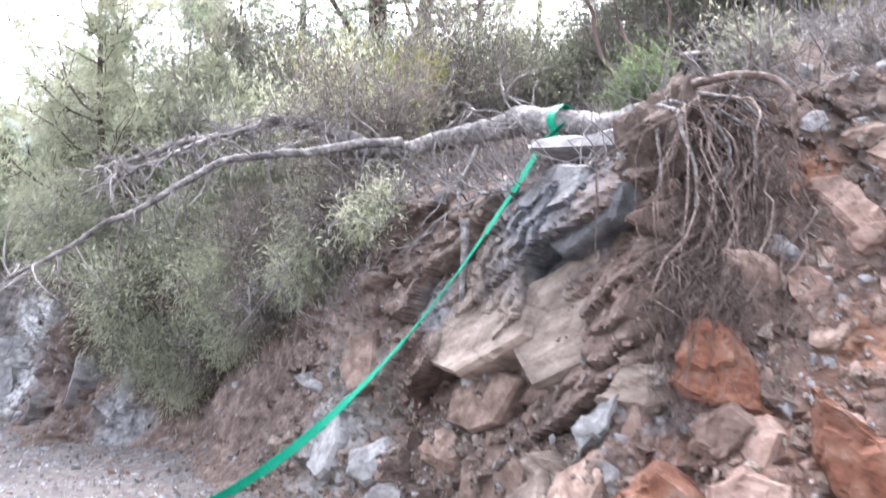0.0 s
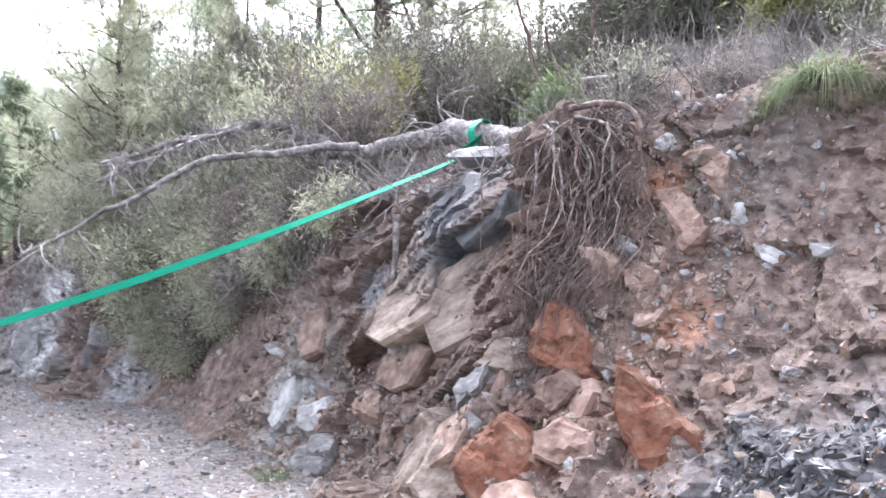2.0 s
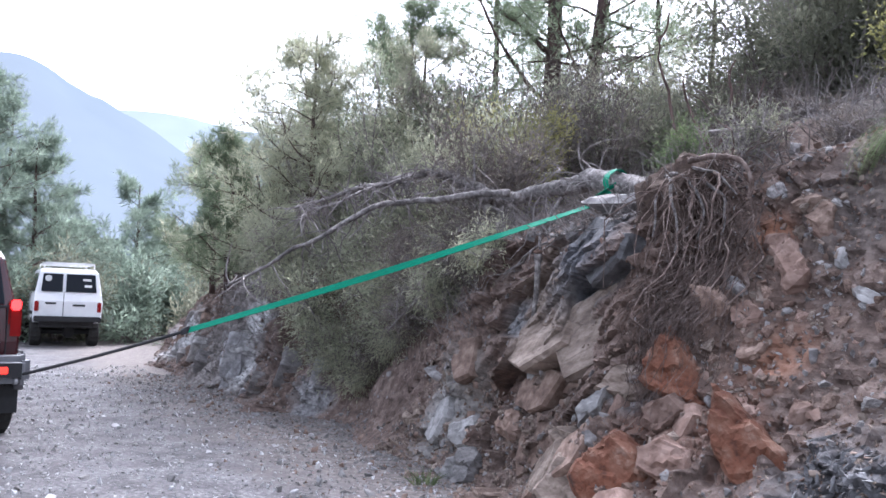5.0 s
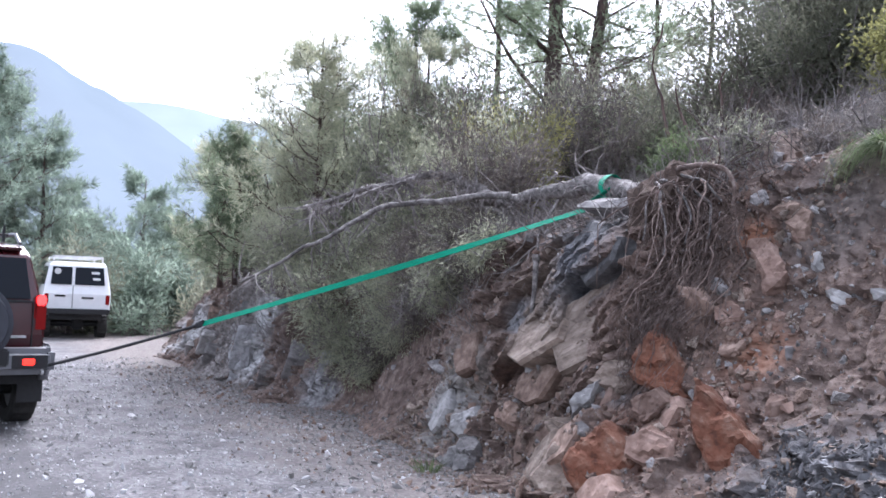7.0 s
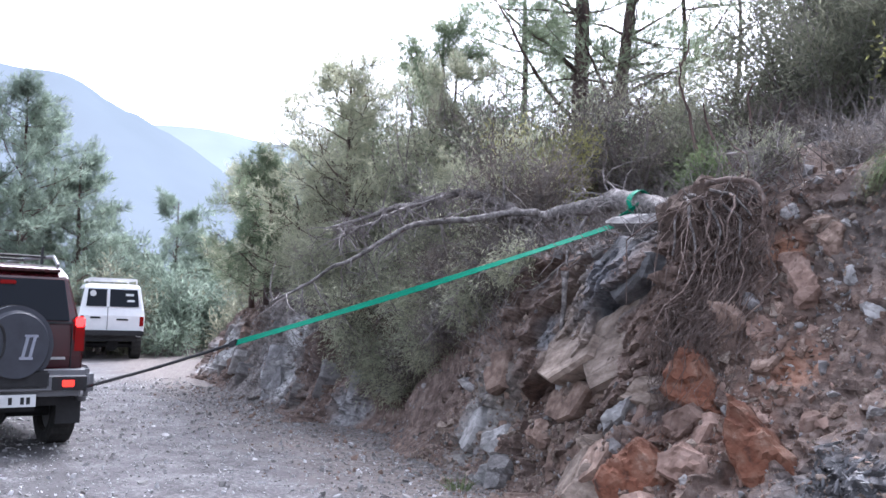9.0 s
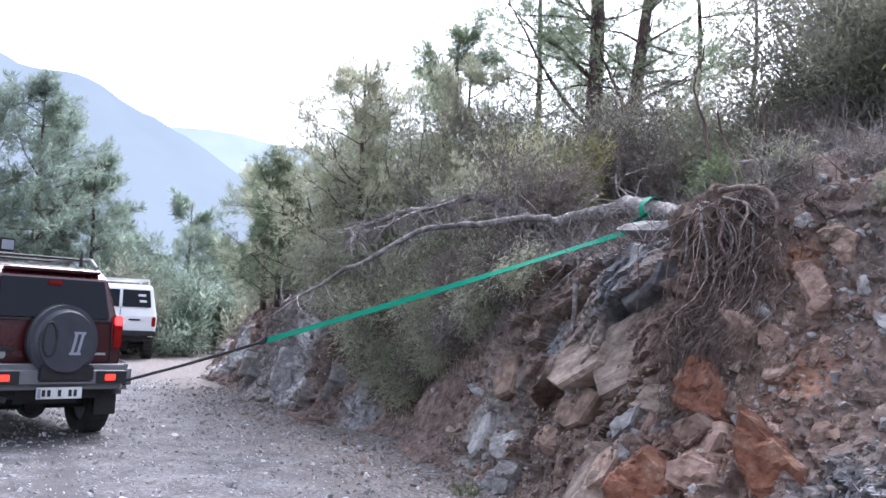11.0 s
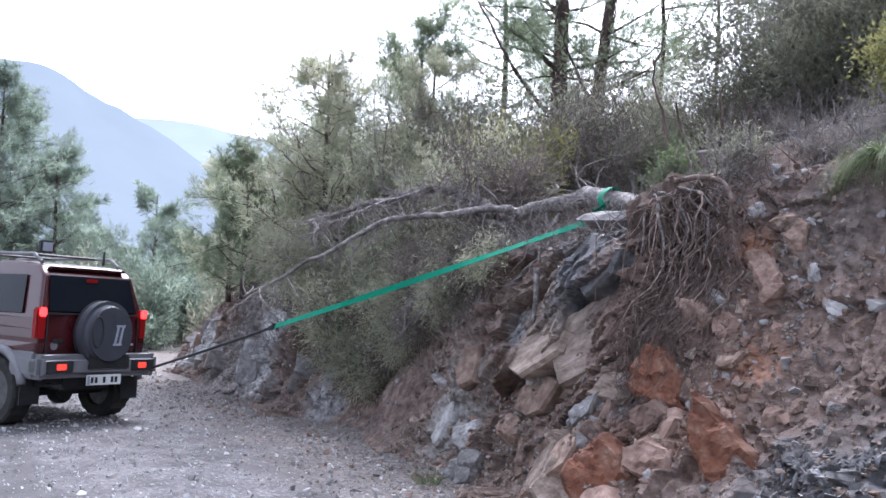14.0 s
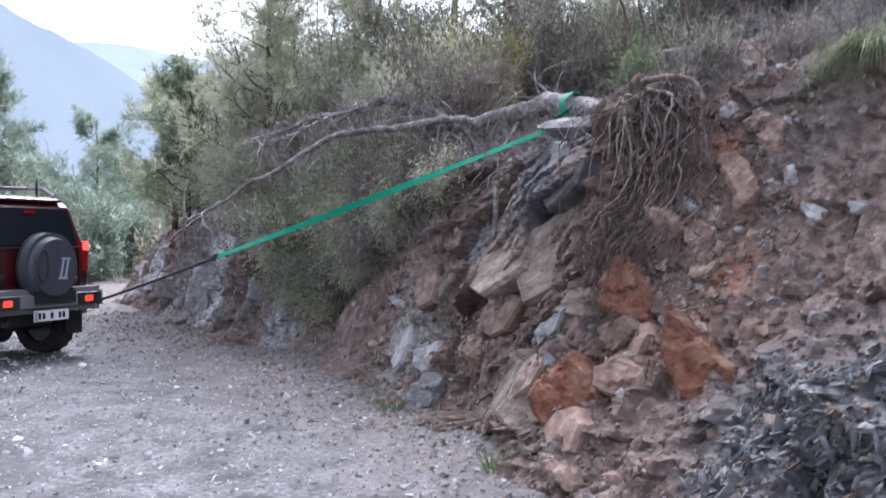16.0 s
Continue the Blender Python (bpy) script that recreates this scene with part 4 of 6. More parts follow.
def bed_plate(s, z, long, high, thick, lean, material, seed, out=-0.07):
    """An angular plate of broken bedrock that stands a little out of the face."""
    rng = np.random.default_rng(seed)
    n = 6
    ring = []
    for k in range(n):
        a = 2 * math.pi * (k + rng.uniform(-0.3, 0.3)) / n
        x, h = math.cos(a), math.sin(a)
        f = 1 / max(abs(x), abs(h)) ** 0.8
        ring.append((x * f * long / 2, h * f * high / 2))
    slope = rng.uniform(-0.12, 0.12)
    bm = bmesh.new()
    front = [bm.verts.new((x * 0.93, -thick * 0.5 + slope * x + 0.22 * h, h * 0.90)) for x, h in ring]
    mid = [bm.verts.new((x, -thick * 0.36 + slope * x + 0.22 * h, h)) for x, h in ring]
    back = [bm.verts.new((x * 0.95, thick * 0.6, h * 0.95)) for x, h in ring]
    for p, q in ((front, mid), (mid, back)):
        for k in range(n):
            j = (k + 1) % n
            bm.faces.new((p[k], p[j], q[j], q[k]))
    bm.faces.new(front[::-1])
    bm.faces.new(back)
    bmesh.ops.triangulate(bm, faces=bm.faces[:])
    bmesh.ops.recalc_face_normals(bm, faces=bm.faces[:])
    me = chipped("bed_plate", bm, long, thick, high, rng, 0.3)
    ob = part("bed_plate", me, material, bank)
    ob.matrix_basis = Matrix.Translation(bank_point(s, z, out)) @ pose(0, 0, 0, -14 + rng.uniform(-6, 6), lean, -FACE_TURN + rng.uniform(-10, 10))


def build_bedrock():
    rng = np.random.default_rng(640)
    for k, (s, z, long, high, thick, kind) in enumerate((
        (2.78, 1.36, 0.92, 0.66, 0.34, M_TAN), (3.50, 1.22, 0.95, 0.52, 0.30, M_TAN), (3.10, 1.64, 0.80, 0.34, 0.24, M_GREY), (3.10, 1.92, 0.85, 0.42, 0.30, M_BLUE),
        (2.72, 1.88, 0.62, 0.36, 0.22, M_BLUE), (4.02, 1.36, 0.55, 0.34, 0.22, M_GREY), (2.95, 1.02, 0.85, 0.24, 0.22, M_BROWN), (3.45, 0.84, 0.60, 0.34, 0.24, M_BROWN), (4.62, 1.00, 0.30, 0.46, 0.22, M_BROWN), (4.80, 0.42, 0.42, 0.42, 0.22, M_PALE), (4.62, 0.12, 0.40, 0.30, 0.2, M_GREY),
        (3.30, 0.45, 0.50, 0.42, 0.24, M_BROWN), (2.85, 0.28, 0.50, 0.44, 0.26, M_TAN), (2.32, 0.78, 0.26, 0.30, 0.2, M_PINK), (1.75, 0.28, 0.36, 0.30, 0.22, M_PINK), (2.42, 0.52, 0.42, 0.30, 0.24, M_BROWN), (1.66, 0.78, 0.30, 0.26, 0.2, M_PINK), (3.85, 0.35, 0.36, 0.36, 0.22, M_BROWN),
    )):
        bed_plate(s, z, long, high, thick, -26 + rng.uniform(-9, 9), kind, 650 + k, -0.19 if kind is M_BLUE else -0.15 if kind is M_GREY else -0.12 if long > 0.9 else -0.09)
    for k in range(34):
        s = 7.85 + 8.4 * (k / 33) ** 1.3 + rng.uniform(-0.15, 0.15)
        z = rng.uniform(0.28, 1.05)
        kind = (M_GREY, M_CHALK, M_BROWN, M_GREY, M_PALE)[rng.integers(5)]
        bed_plate(s, z, rng.uniform(0.4, 0.85), rng.uniform(0.12, 0.28), 0.26, -62 + rng.uniform(-12, 12), kind, 700 + k, -0.13)


build_bedrock()


# ---- shrubs, pines and grass on the slope ----
def top_w(s):
    return foot_w(s) + face_off(s, crest_z(s))


def plant_slope():
    face = (  # s, z, height, spread, seed
        (7.75, 0.75, 0.7, 0.8, 11), (8.4, 1.2, 0.9, 0.95, 12), (9.0, 1.75, 0.9, 0.9, 13), (7.3, 1.6, 0.7, 0.9, 17), (8.0, 1.85, 0.75, 1.0, 20), (6.9, 1.4, 0.7, 0.7, 26),
    )
    for s, z, h, r, seed in face:
        shrub(bank_point(s, z), h, r, M_OLIVE, 6800, 0.085, 0.011, seed, (-0.3, -0.35), stems=13, label="shaggy olive-green shrub hanging over the rock face", droop=0.35)
    for s, dw, h, r, seed in ((9.9, 0.2, 0.9, 0.9, 14), (11.2, 0.3, 0.9, 1.0, 15), (12.7, 0.3, 1.0, 1.0, 16), (14.4, 0.3, 1.0, 1.0, 19), (16.2, 0.3, 0.9, 0.9, 27)):
        shrub(hill_at(s, top_w(s) + dw), h, r, M_OLIVE, 9000, 0.085, 0.012, seed, (-0.1, -0.1), stems=12, label="shaggy olive-green shrub on the edge of the rock face", droop=0.2)
    for s, z, h, r, seed in ((5.7, 1.9, 0.7, 0.6, 22), (6.6, 1.9, 0.55, 0.7, 23), (5.1, 1.95, 0.5, 0.4, 24)):
        shrub(bank_point(s, z), h, r, M_DRYLEAF, 4200, 0.07, 0.009, seed, (-0.2, -0.2), stems=12, bare=0.3, label="dry grey-brown scrub on the bank", droop=0.3)
    for k, (s, z, h, r) in enumerate(((4.75, 1.95, 0.4, 0.45), (5.05, 1.85, 0.45, 0.5), (5.35, 1.62, 0.45, 0.5), (5.75, 1.50, 0.5, 0.6), (6.1, 1.35, 0.5, 0.6), (6.45, 1.15, 0.5, 0.6), (6.8, 1.0, 0.5, 0.6), (7.1, 0.85, 0.45, 0.6), (7.4, 0.62, 0.45, 0.55), (5.6, 1.95, 0.6, 0.6), (6.2, 1.7, 0.45, 0.6), (6.7, 1.6, 0.45, 0.6), (7.2, 1.25, 0.6, 0.7))):
        shrub(bank_point(s, z), h, r, (M_OLIVE, M_DRYLEAF, M_OLIVE)[k % 3], 3600, 0.075, 0.009, 570 + k, (-0.3, -0.4), stems=14, bare=0.25, label="drooping tangled scrub hanging down the bank", droop=0.55)
    hill = (  # s, beyond the crest, height, spread, kind
        (5.6, 0.5, 1.0, 0.8, 0), (6.6, 0.9, 1.3, 0.9, 1), (7.6, 0.5, 1.4, 1.0, 1), (8.8, 0.9, 1.6, 1.0, 1), (9.8, 1.6, 1.7, 1.1, 1), (11.0, 1.0, 1.5, 1.0, 2), (12.4, 1.6, 1.7, 1.1, 1), (14.2, 1.2, 1.5, 1.1, 1), (16.2, 1.0, 1.3, 1.0, 1),
        (6.2, 2.4, 1.5, 1.0, 0), (7.6, 2.8, 1.8, 1.2, 1), (9.2, 3.2, 1.9, 1.2, 2), (8.2, 4.4, 1.7, 1.1, 3), (6.6, 4.2, 1.5, 1.0, 2), (5.4, 5.0, 1.6, 1.1, 2), (7.0, 6.0, 1.6, 1.2, 2),
        (4.4, 3.4, 1.0, 0.8, 0), (4.0, 5.6, 1.4, 1.1, 2), (3.0, 6.4, 2.0, 1.3, 2), (1.6, 5.6, 2.2, 1.3, 2),
    )
    for k, (s, dw, h, r, kind) in enumerate(hill):
        material = (M_DRYLEAF, M_OLIVE, M_DARK, M_YELL)[kind]
        label = ("dry brown scrub on the slope", "", "dark evergreen shrub on the slope", "yellow-green broom shrub on the slope")[kind]
        shrub(hill_at(s, top_w(s) + dw), h * 1.1, r * 1.25, material, (5000, 8500, 9000, 8000)[kind], 0.09, 0.014, 200 + k, label=label, stems=13)
    upper = ((2.6, 9.2, 2.3, 1.1), (2.9, 8.4, 1.9, 1.1), (2.8, 10.2, 3.2, 1.3), (0.9, 9.6, 0.9, 1.1), (0.2, 10.2, 0.9, 1.1), (1.6, 10.2, 1.1, 1.1), (3.3, 11.4, 3.2, 1.5), (3.6, 8.6, 3.0, 1.4), (3.4, 11.0, 3.8, 1.7), (4.4, 9.8, 3.6, 1.6), (5.2, 8.6, 3.6, 1.6), (4.2, 11.8, 3.6, 1.6), (6.0, 10.5, 4.0, 1.8), (4.6, 7.4, 2.2, 1.2))
    for k, (x, y, h, r) in enumerate(upper):
        shrub(hill_at(*sw_of(x, y)), h, r, M_DARK, 14000, 0.10, 0.020, 300 + k, label="tall dark evergreen shrub on the upper slope", stems=14)
    for k, (s, dw, h, r) in enumerate(((9.2, 1.4, 2.4, 1.3), (10.6, 2.0, 2.5, 1.4), (12.0, 1.4, 2.2, 1.3), (13.6, 2.2, 2.3, 1.3), (8.0, 2.0, 2.2, 1.3), (7.2, 3.6, 2.2, 1.3), (15.4, 1.6, 1.8, 1.2))):
        shrub(hill_at(s, top_w(s) + dw), h, r, M_OLIVE if k % 2 else M_PINE, 10000, 0.10, 0.012, 360 + k, label="tall shaggy green shrub on the bank", stems=15)
    shrub(hill_at(*sw_of(3.25, 6.6)), 0.75, 0.8, M_YELL, 6500, 0.06, 0.024, 320, label="bright yellow-green leafy shrub on the slope")
    shrub(hill_at(*sw_of(3.9, 6.3)), 0.7, 0.7, M_OLIVE, 6000, 0.06, 0.022, 321, label="leafy green shrub on the slope")
    shrub(hill_at(2.9, top_w(2.9) + 0.9), 0.55, 0.4, M_GRASS, 3500, 0.05, 0.010, 322, label="fresh green low shrub behind the trunk")
    tuft(bank_point(0.80, 2.58, 0.02), 0.12, 0.46, 700, 330, down=1.7)
    tuft(bank_point(0.35, 2.55, 0.02), 0.09, 0.34, 260, 331, down=1.6)
    tuft((0.42, 3.42, ground_z(0.42, 3.42)), 0.07, 0.22, 60, 332, label="small green plant at the foot of the bank", down=0.3)
    tuft((-0.75, 5.0, ground_z(-0.75, 5.0)), 0.10, 0.16, 70, 333, label="small weed at the road edge", down=0.4)
    for k, (x, y, h) in enumerate(((-2.8, 9.6, 2.5), (-1.8, 9.9, 2.3), (-3.8, 10.5, 2.7), (-0.9, 10.3, 2.2), (-4.9, 11.3, 2.7), (-2.2, 11.4, 2.8), (-0.2, 11.0, 2.4), (-6.4, 12.4, 2.4))):
        shrub(hill_at(*sw_of(x, y)), h, 1.35, M_DRYLEAF if x > -2 else (M_OLIVE, M_PINE)[k % 2], 9000, 0.11, 0.012, 380 + k, label="tall shaggy green shrub on the ridge", stems=15)
    scrub = ((3.4, 0.5), (2.9, 1.3), (2.2, 0.7), (2.4, 1.7), (1.7, 0.5), (1.5, 1.4), (1.0, 0.9), (0.6, 1.6), (3.8, 1.6), (3.2, 2.3), (2.0, 2.5), (1.2, 2.4), (4.6, 1.2), (4.4, 2.3), (0.2, 0.8), (3.6, 3.2), (2.7, 3.2), (1.8, 3.4))
    for k, (s, dw) in enumerate(scrub):
        h = 0.18 + 0.05 * ((k * 7) % 5)
        shrub(hill_at(s, top_w(s) + dw), h, 0.4, (M_DRYLEAF, M_DRYLEAF, M_DARK)[k % 3], 1800, 0.05, 0.009, 520 + k, stems=12, bare=0.4, label="low dry scrub on the slope", droop=0.2)
    shrub(hill_at(*sw_of(-0.6, 8.7)), 1.5, 0.75, M_YELL, 9000, 0.07, 0.014, 323, label="yellow-green broom shrub on the slope", stems=12)
    # bare saplings
    for lines in (
        ([(1.29, 6.40, 2.97), (1.18, 6.45, 3.14), (1.10, 6.50, 3.35), (1.06, 6.50, 3.58), (0.97, 6.55, 3.88), (0.98, 6.60, 4.15)], [(0.98, 6.60, 4.09), (1.05, 6.60, 4.23), (1.07, 6.60, 4.36)]),
        ([(1.46, 6.20, 2.95), (1.33, 6.25, 3.17), (1.25, 6.30, 3.38), (1.21, 6.30, 3.63)],),
        ([(1.48, 6.30, 2.97), (1.59, 6.35, 3.18), (1.64, 6.40, 3.39), (1.62, 6.40, 3.64), (1.65, 6.40, 3.80)], [(1.59, 6.35, 3.18), (1.76, 6.30, 3.28), (1.87, 6.30, 3.46), (1.91, 6.30, 3.60)]),
    ):
        thing = empty("bare_sapling")
        for k, pts in enumerate(lines):
            limb("trunk" if k == 0 else "branch", pts, 0.024 if k == 0 else 0.012, 0.007, M_TRUNK, thing, 6, 0.03)
        tagged(thing, "bare crooked dark sapling standing on the slope", "sapling", "bare saplings")


def plant_pines():
    near = (  # x, y, height, trunk radius, seed, first limb, tufts
        (-4.1, 9.9, 3.5, 0.05, 41, 0.2, 1500), (-6.2, 11.3, 2.4, 0.04, 42, 0.15, 1200), (-2.6, 10.6, 3.2, 0.05, 43, 0.25, 1300), (-3.3, 12.0, 4.2, 0.06, 44, 0.25, 1600), (-7.6, 13.2, 2.6, 0.05, 45, 0.15, 1300), (-5.2, 12.6, 3.2, 0.05, 46, 0.2, 1300),
    )
    for x, y, h, r, seed, first, tufts in near:
        s, w = sw_of(x, y)
        pine(hill_at(s, w), h, seed, M_OLIVE if seed in (41, 43, 45) else M_PINE, r, first * 0.5, 0.55, int(tufts * 2.2), 0.13, 0.009, per=9, label="young pine with shaggy green needles on the bank")
    for x, y, h, r, seed, lean in ((-1.15, 14.2, 10.5, 0.20, 51, (-0.02, 0)), (-0.92, 14.0, 10.0, 0.15, 52, (0.16, 0)), (0.5, 17.0, 8.0, 0.07, 53, (0, 0)), (1.6, 16.5, 7.0, 0.06, 54, (0.02, 0)), (-3.0, 17.0, 8.5, 0.10, 55, (0, 0)), (3.6, 14.0, 8.0, 0.10, 56, (0, 0)), (5.5, 12.5, 8.0, 0.10, 57, (0, 0))):
        s, w = sw_of(x, y)
        pine(hill_at(s, w), h, seed, M_PINE, r, 0.2, 0.34, 4800 if seed < 53 else 1100 if seed < 55 else 3200, 0.17, 0.012, lean, per=9, label="tall dark-trunked pine with sparse limbs on the ridge")
    far = (  # bearing and height as angles from the bend, distance
        (58, 14, 33), (53, 14.5, 31), (49.5, 13.5, 32), (46.8, 12.4, 30), (44.2, 13.6, 30), (42.6, 11.6, 32), (41.0, 9.6, 31), (39.6, 6.4, 34), (35.2, 7.2, 33), (36.6, 4.0, 40), (33.6, 5.2, 38), (32.4, 4.4, 36), (34.4, 3.6, 42), (38.2, 4.6, 40), (31.2, 6.0, 38), (29.6, 6.8, 40), (27.8, 6.4, 42), (37.2, 3.4, 44),
    )
    for k, (az, el, dist) in enumerate(far):
        x, y = 1.4 - dist * math.sin(radians(az)), -2.1 + dist * math.cos(radians(az))
        base = ground_z(x, y) - 0.1
        h = 1.47 + dist * math.tan(radians(el)) - base
        pine((x, y, base), h, 61 + k, M_FARPINE, 0.012 * h + 0.03, 0.06, 0.46 if el > 8 else 0.62, int(900 + 240 * h), 0.27, 0.022, per=7, label="green pine beyond the bend of the track, paled for haze")
    for k in range(16):
        a = radians(28 + 1.4 * k)
        r = 30 + 3 * math.sin(k * 2.1)
        x, y = 1.4 - r * math.sin(a), -2.1 + r * math.cos(a)
        shrub((x, y, ground_z(x, y)), 2.2, 1.8, M_FARPINE if k % 2 else M_DARK, 4500, 0.22, 0.05, 400 + k, label="dense green undergrowth beyond the track")


plant_slope()
plant_pines()


# ---- vehicles ----
M_RIM = mat("dusty_dark_wheel_rim", [(0.05, 0.05, 0.05), (0.10, 0.10, 0.10)], 10, 0.5, 0.1, metal=0.4)
def car_shell(profile, half, levels):
    """A body from its side outline; half(z, y): half its width."""
    bm = bmesh.new()
    vs = [bm.verts.new((1, y, z)) for y, z in profile]
    f = bm.faces.new(vs)
    res = bmesh.ops.extrude_face_region(bm, geom=[f])
    bmesh.ops.translate(bm, vec=(-2, 0, 0), verts=[g for g in res["geom"] if isinstance(g, bmesh.types.BMVert)])
    for z in levels:
        bmesh.ops.bisect_plane(bm, geom=bm.verts[:] + bm.edges[:] + bm.faces[:], plane_co=(0, 0, z), plane_no=(0, 0, 1))
    for v in bm.verts:
        v.co.x = math.copysign(half(v.co.z, v.co.y), v.co.x)
    bmesh.ops.recalc_face_normals(bm, faces=bm.faces[:])
    return bm


def arch(y0, r, base, n=9):
    a0 = math.asin(min(1, max(-1, (base - 0.37) / r)))
    return [(y0 + r * math.cos(a), 0.37 + r * math.sin(a)) for a in np.linspace(a0, math.pi - a0, n)]


def panel(corners, thick=0.012):
    """A slightly raised plate with the given four or more corners, in order."""
    c = [Vector(p) for p in corners]
    n = (c[1] - c[0]).cross(c[2] - c[0]).normalized() * thick
    g = Geo()
    k = len(c)
    g.add([p - n * 0.5 for p in c] + [p + n * 0.5 for p in c], [list(range(k))[::-1], list(range(k, 2 * k))] + [[i, (i + 1) % k, (i + 1) % k + k, i + k] for i in range(k)])
    return g


def wheel(parent, x, y, r, width, name="wheel"):
    hub = empty(name, Matrix.Translation((x, y, r)))
    hub.parent = parent
    g = Geo()
    rings = ((r * 0.62, 0.46), (r * 0.9, 0.5), (r * 0.985, 0.42), (r, 0.2), (r, -0.2), (r * 0.985, -0.42), (r * 0.9, -0.5), (r * 0.62, -0.46))
    n = 40
    verts, faces = [], []
    for i in range(n):
        a = 2 * math.pi * i / n
        for rr, xx in rings:
            tread = rr - (0.012 if rr > r * 0.97 and i % 2 else 0)
            verts.append((xx * width, tread * math.cos(a), tread * math.sin(a)))
    m = len(rings)
    for i in range(n):
        for k in range(m):
            faces.append([i * m + k, ((i + 1) % n) * m + k, ((i + 1) % n) * m + (k + 1) % m, i * m + (k + 1) % m])
    g.add(verts, faces)
    part("tyre", g, M_TYRE, hub)
    part("rim", disc(r * 0.63, width * 0.55, axis="x", segs=24, bevel=0.02), M_RIM, hub)
    return hub


def bevel_mod(ob, width):
    b = ob.modifiers.new("edge", "BEVEL")
    b.width, b.segments, b.limit_method, b.angle_limit = width, 3, "ANGLE", radians(28)
    return ob


def red_suv():
    car = empty("red_suv")
    half = lambda z, y: (0.83 if z < 1.0 else float(np.interp(z, [1.0, 1.22, 1.75, 1.86], [0.83, 0.80, 0.66, 0.60]))) * (1 - 0.06 * smooth(1.3, 2.4, abs(y)))
    outline = [(-1.98, 0.66), (-2.03, 0.95), (-2.0, 1.27), (-1.88, 1.72), (-1.74, 1.83), (-1.2, 1.87), (0.25, 1.87), (0.45, 1.82), (1.05, 1.30), (1.9, 1.18), (2.2, 1.05), (2.26, 0.6)]
    outline += [(1.74, 0.56)] + arch(1.23, 0.47, 0.56) + [(0.72, 0.5), (-0.92, 0.5)] + arch(-1.42, 0.47, 0.56)[0:] + [(-1.93, 0.6)]
    body = bevel_mod(part("body", car_shell(outline, half, (0.8, 1.0, 1.1, 1.22, 1.36, 1.5, 1.62, 1.75)), M_RED, car, smooth=False), 0.03)
    part("underbody", box(1.36, 3.9, 0.32, (0, 0, 0.62)), M_BLACK, car)
    part("rear_axle", disc(0.06, 1.3, (0, -1.42, 0.36), "x"), M_BLACK, car)
    part("differential", disc(0.16, 0.2, (0.05, -1.42, 0.36), "y", bevel=0.05), M_BLACK, car)
    part("exhaust_pipe", disc(0.03, 0.5, (-0.55, -1.95, 0.48), "y"), M_BLACK, car)
    part("fuel_tank", box(0.8, 0.5, 0.22, (0.0, -1.72, 0.52), 0.05), M_BLACK, car)
    # rear door, window, seams
    part("rear_window", panel([(-0.63, -2.012, 1.30), (0.63, -2.012, 1.30), (0.58, -1.905, 1.70), (-0.58, -1.905, 1.70)]), M_GLASS, car)
    part("door_seam", box(1.34, 0.012, 0.02, (0, -2.025, 1.275)), M_BLACK, car)
    for x in (-0.66, 0.66):
        part("door_seam", box(0.012, 0.012, 0.52, (x, -2.03, 1.0), turn=None), M_BLACK, car)
    part("rear_spoiler", box(1.1, 0.08, 0.03, (0, -1.84, 1.79), 0.01), M_RED, car)
    part("high_brake_lamp", box(0.16, 0.03, 0.04, (0.0, -1.93, 1.66), 0.008), M_LENS, car, "red brake lamp")
    for x in (-1, 1):
        lamp = part("tail_lamp", box(0.13, 0.10, 0.36, (x * 0.735, -1.985, 1.16), 0.02), M_LENS, car, "red tail lamp")
        part("brake_light", box(0.10, 0.03, 0.10, (x * 0.735, -2.045, 1.29), 0.015), M_LIT, lamp, "lit red brake light")
    part("door_handle", box(0.14, 0.03, 0.05, (-0.52, -2.05, 0.97), 0.01), M_BLACK, car)
    part("badge", disc(0.045, 0.014, (-0.56, -2.04, 0.92), "y"), M_STEEL, car, "round chrome badge")
    part("trim_strip", box(0.3, 0.012, 0.025, (0.45, -2.035, 0.93)), M_STEEL, car)
    # spare wheel under a hard cover
    cover = part("spare_wheel_cover", disc(0.375, 0.24, (0.04, -2.17, 1.06), "y", 40, 0.07), M_COVER, car, "charcoal hard spare wheel cover", smooth=False)
    part("cover_rim", disc(0.385, 0.06, (0.04, -2.10, 1.06), "y", 40, 0.02), M_BLACK, cover)
    for k, x in enumerate((0.115, 0.185)):
        part("cover_mark", box(0.03, 0.012, 0.22, (x, -2.293, 1.05), turn=Matrix.Rotation(radians(12), 4, "Y")), M_MARK, cover)
    for z in (0.945, 1.155):
        part("cover_mark", box(0.13, 0.012, 0.025, (0.15 + (z - 1.05) * 0.2, -2.293, z)), M_MARK, cover)
    ring = Geo()
    pts = [(0.04 - 0.20 + 0.075 * math.cos(a), -2.292, 1.09 + 0.17 * math.sin(a)) for a in np.linspace(0, 2 * math.pi, 26)]
    ring.tube(pts, [0.014] * 26, 5)
    part("cover_handhold", ring, M_BLACK, cover)
    # bumper
    bevel_mod(part("rear_bumper", box(1.74, 0.26, 0.26, (0, -2.10, 0.70), 0.06), M_SILVER, car, "silver-grey plastic bumper"), 0.01)
    part("bumper_step", box(0.62, 0.05, 0.17, (0.08, -2.225, 0.74), 0.02), M_BLACK, car)
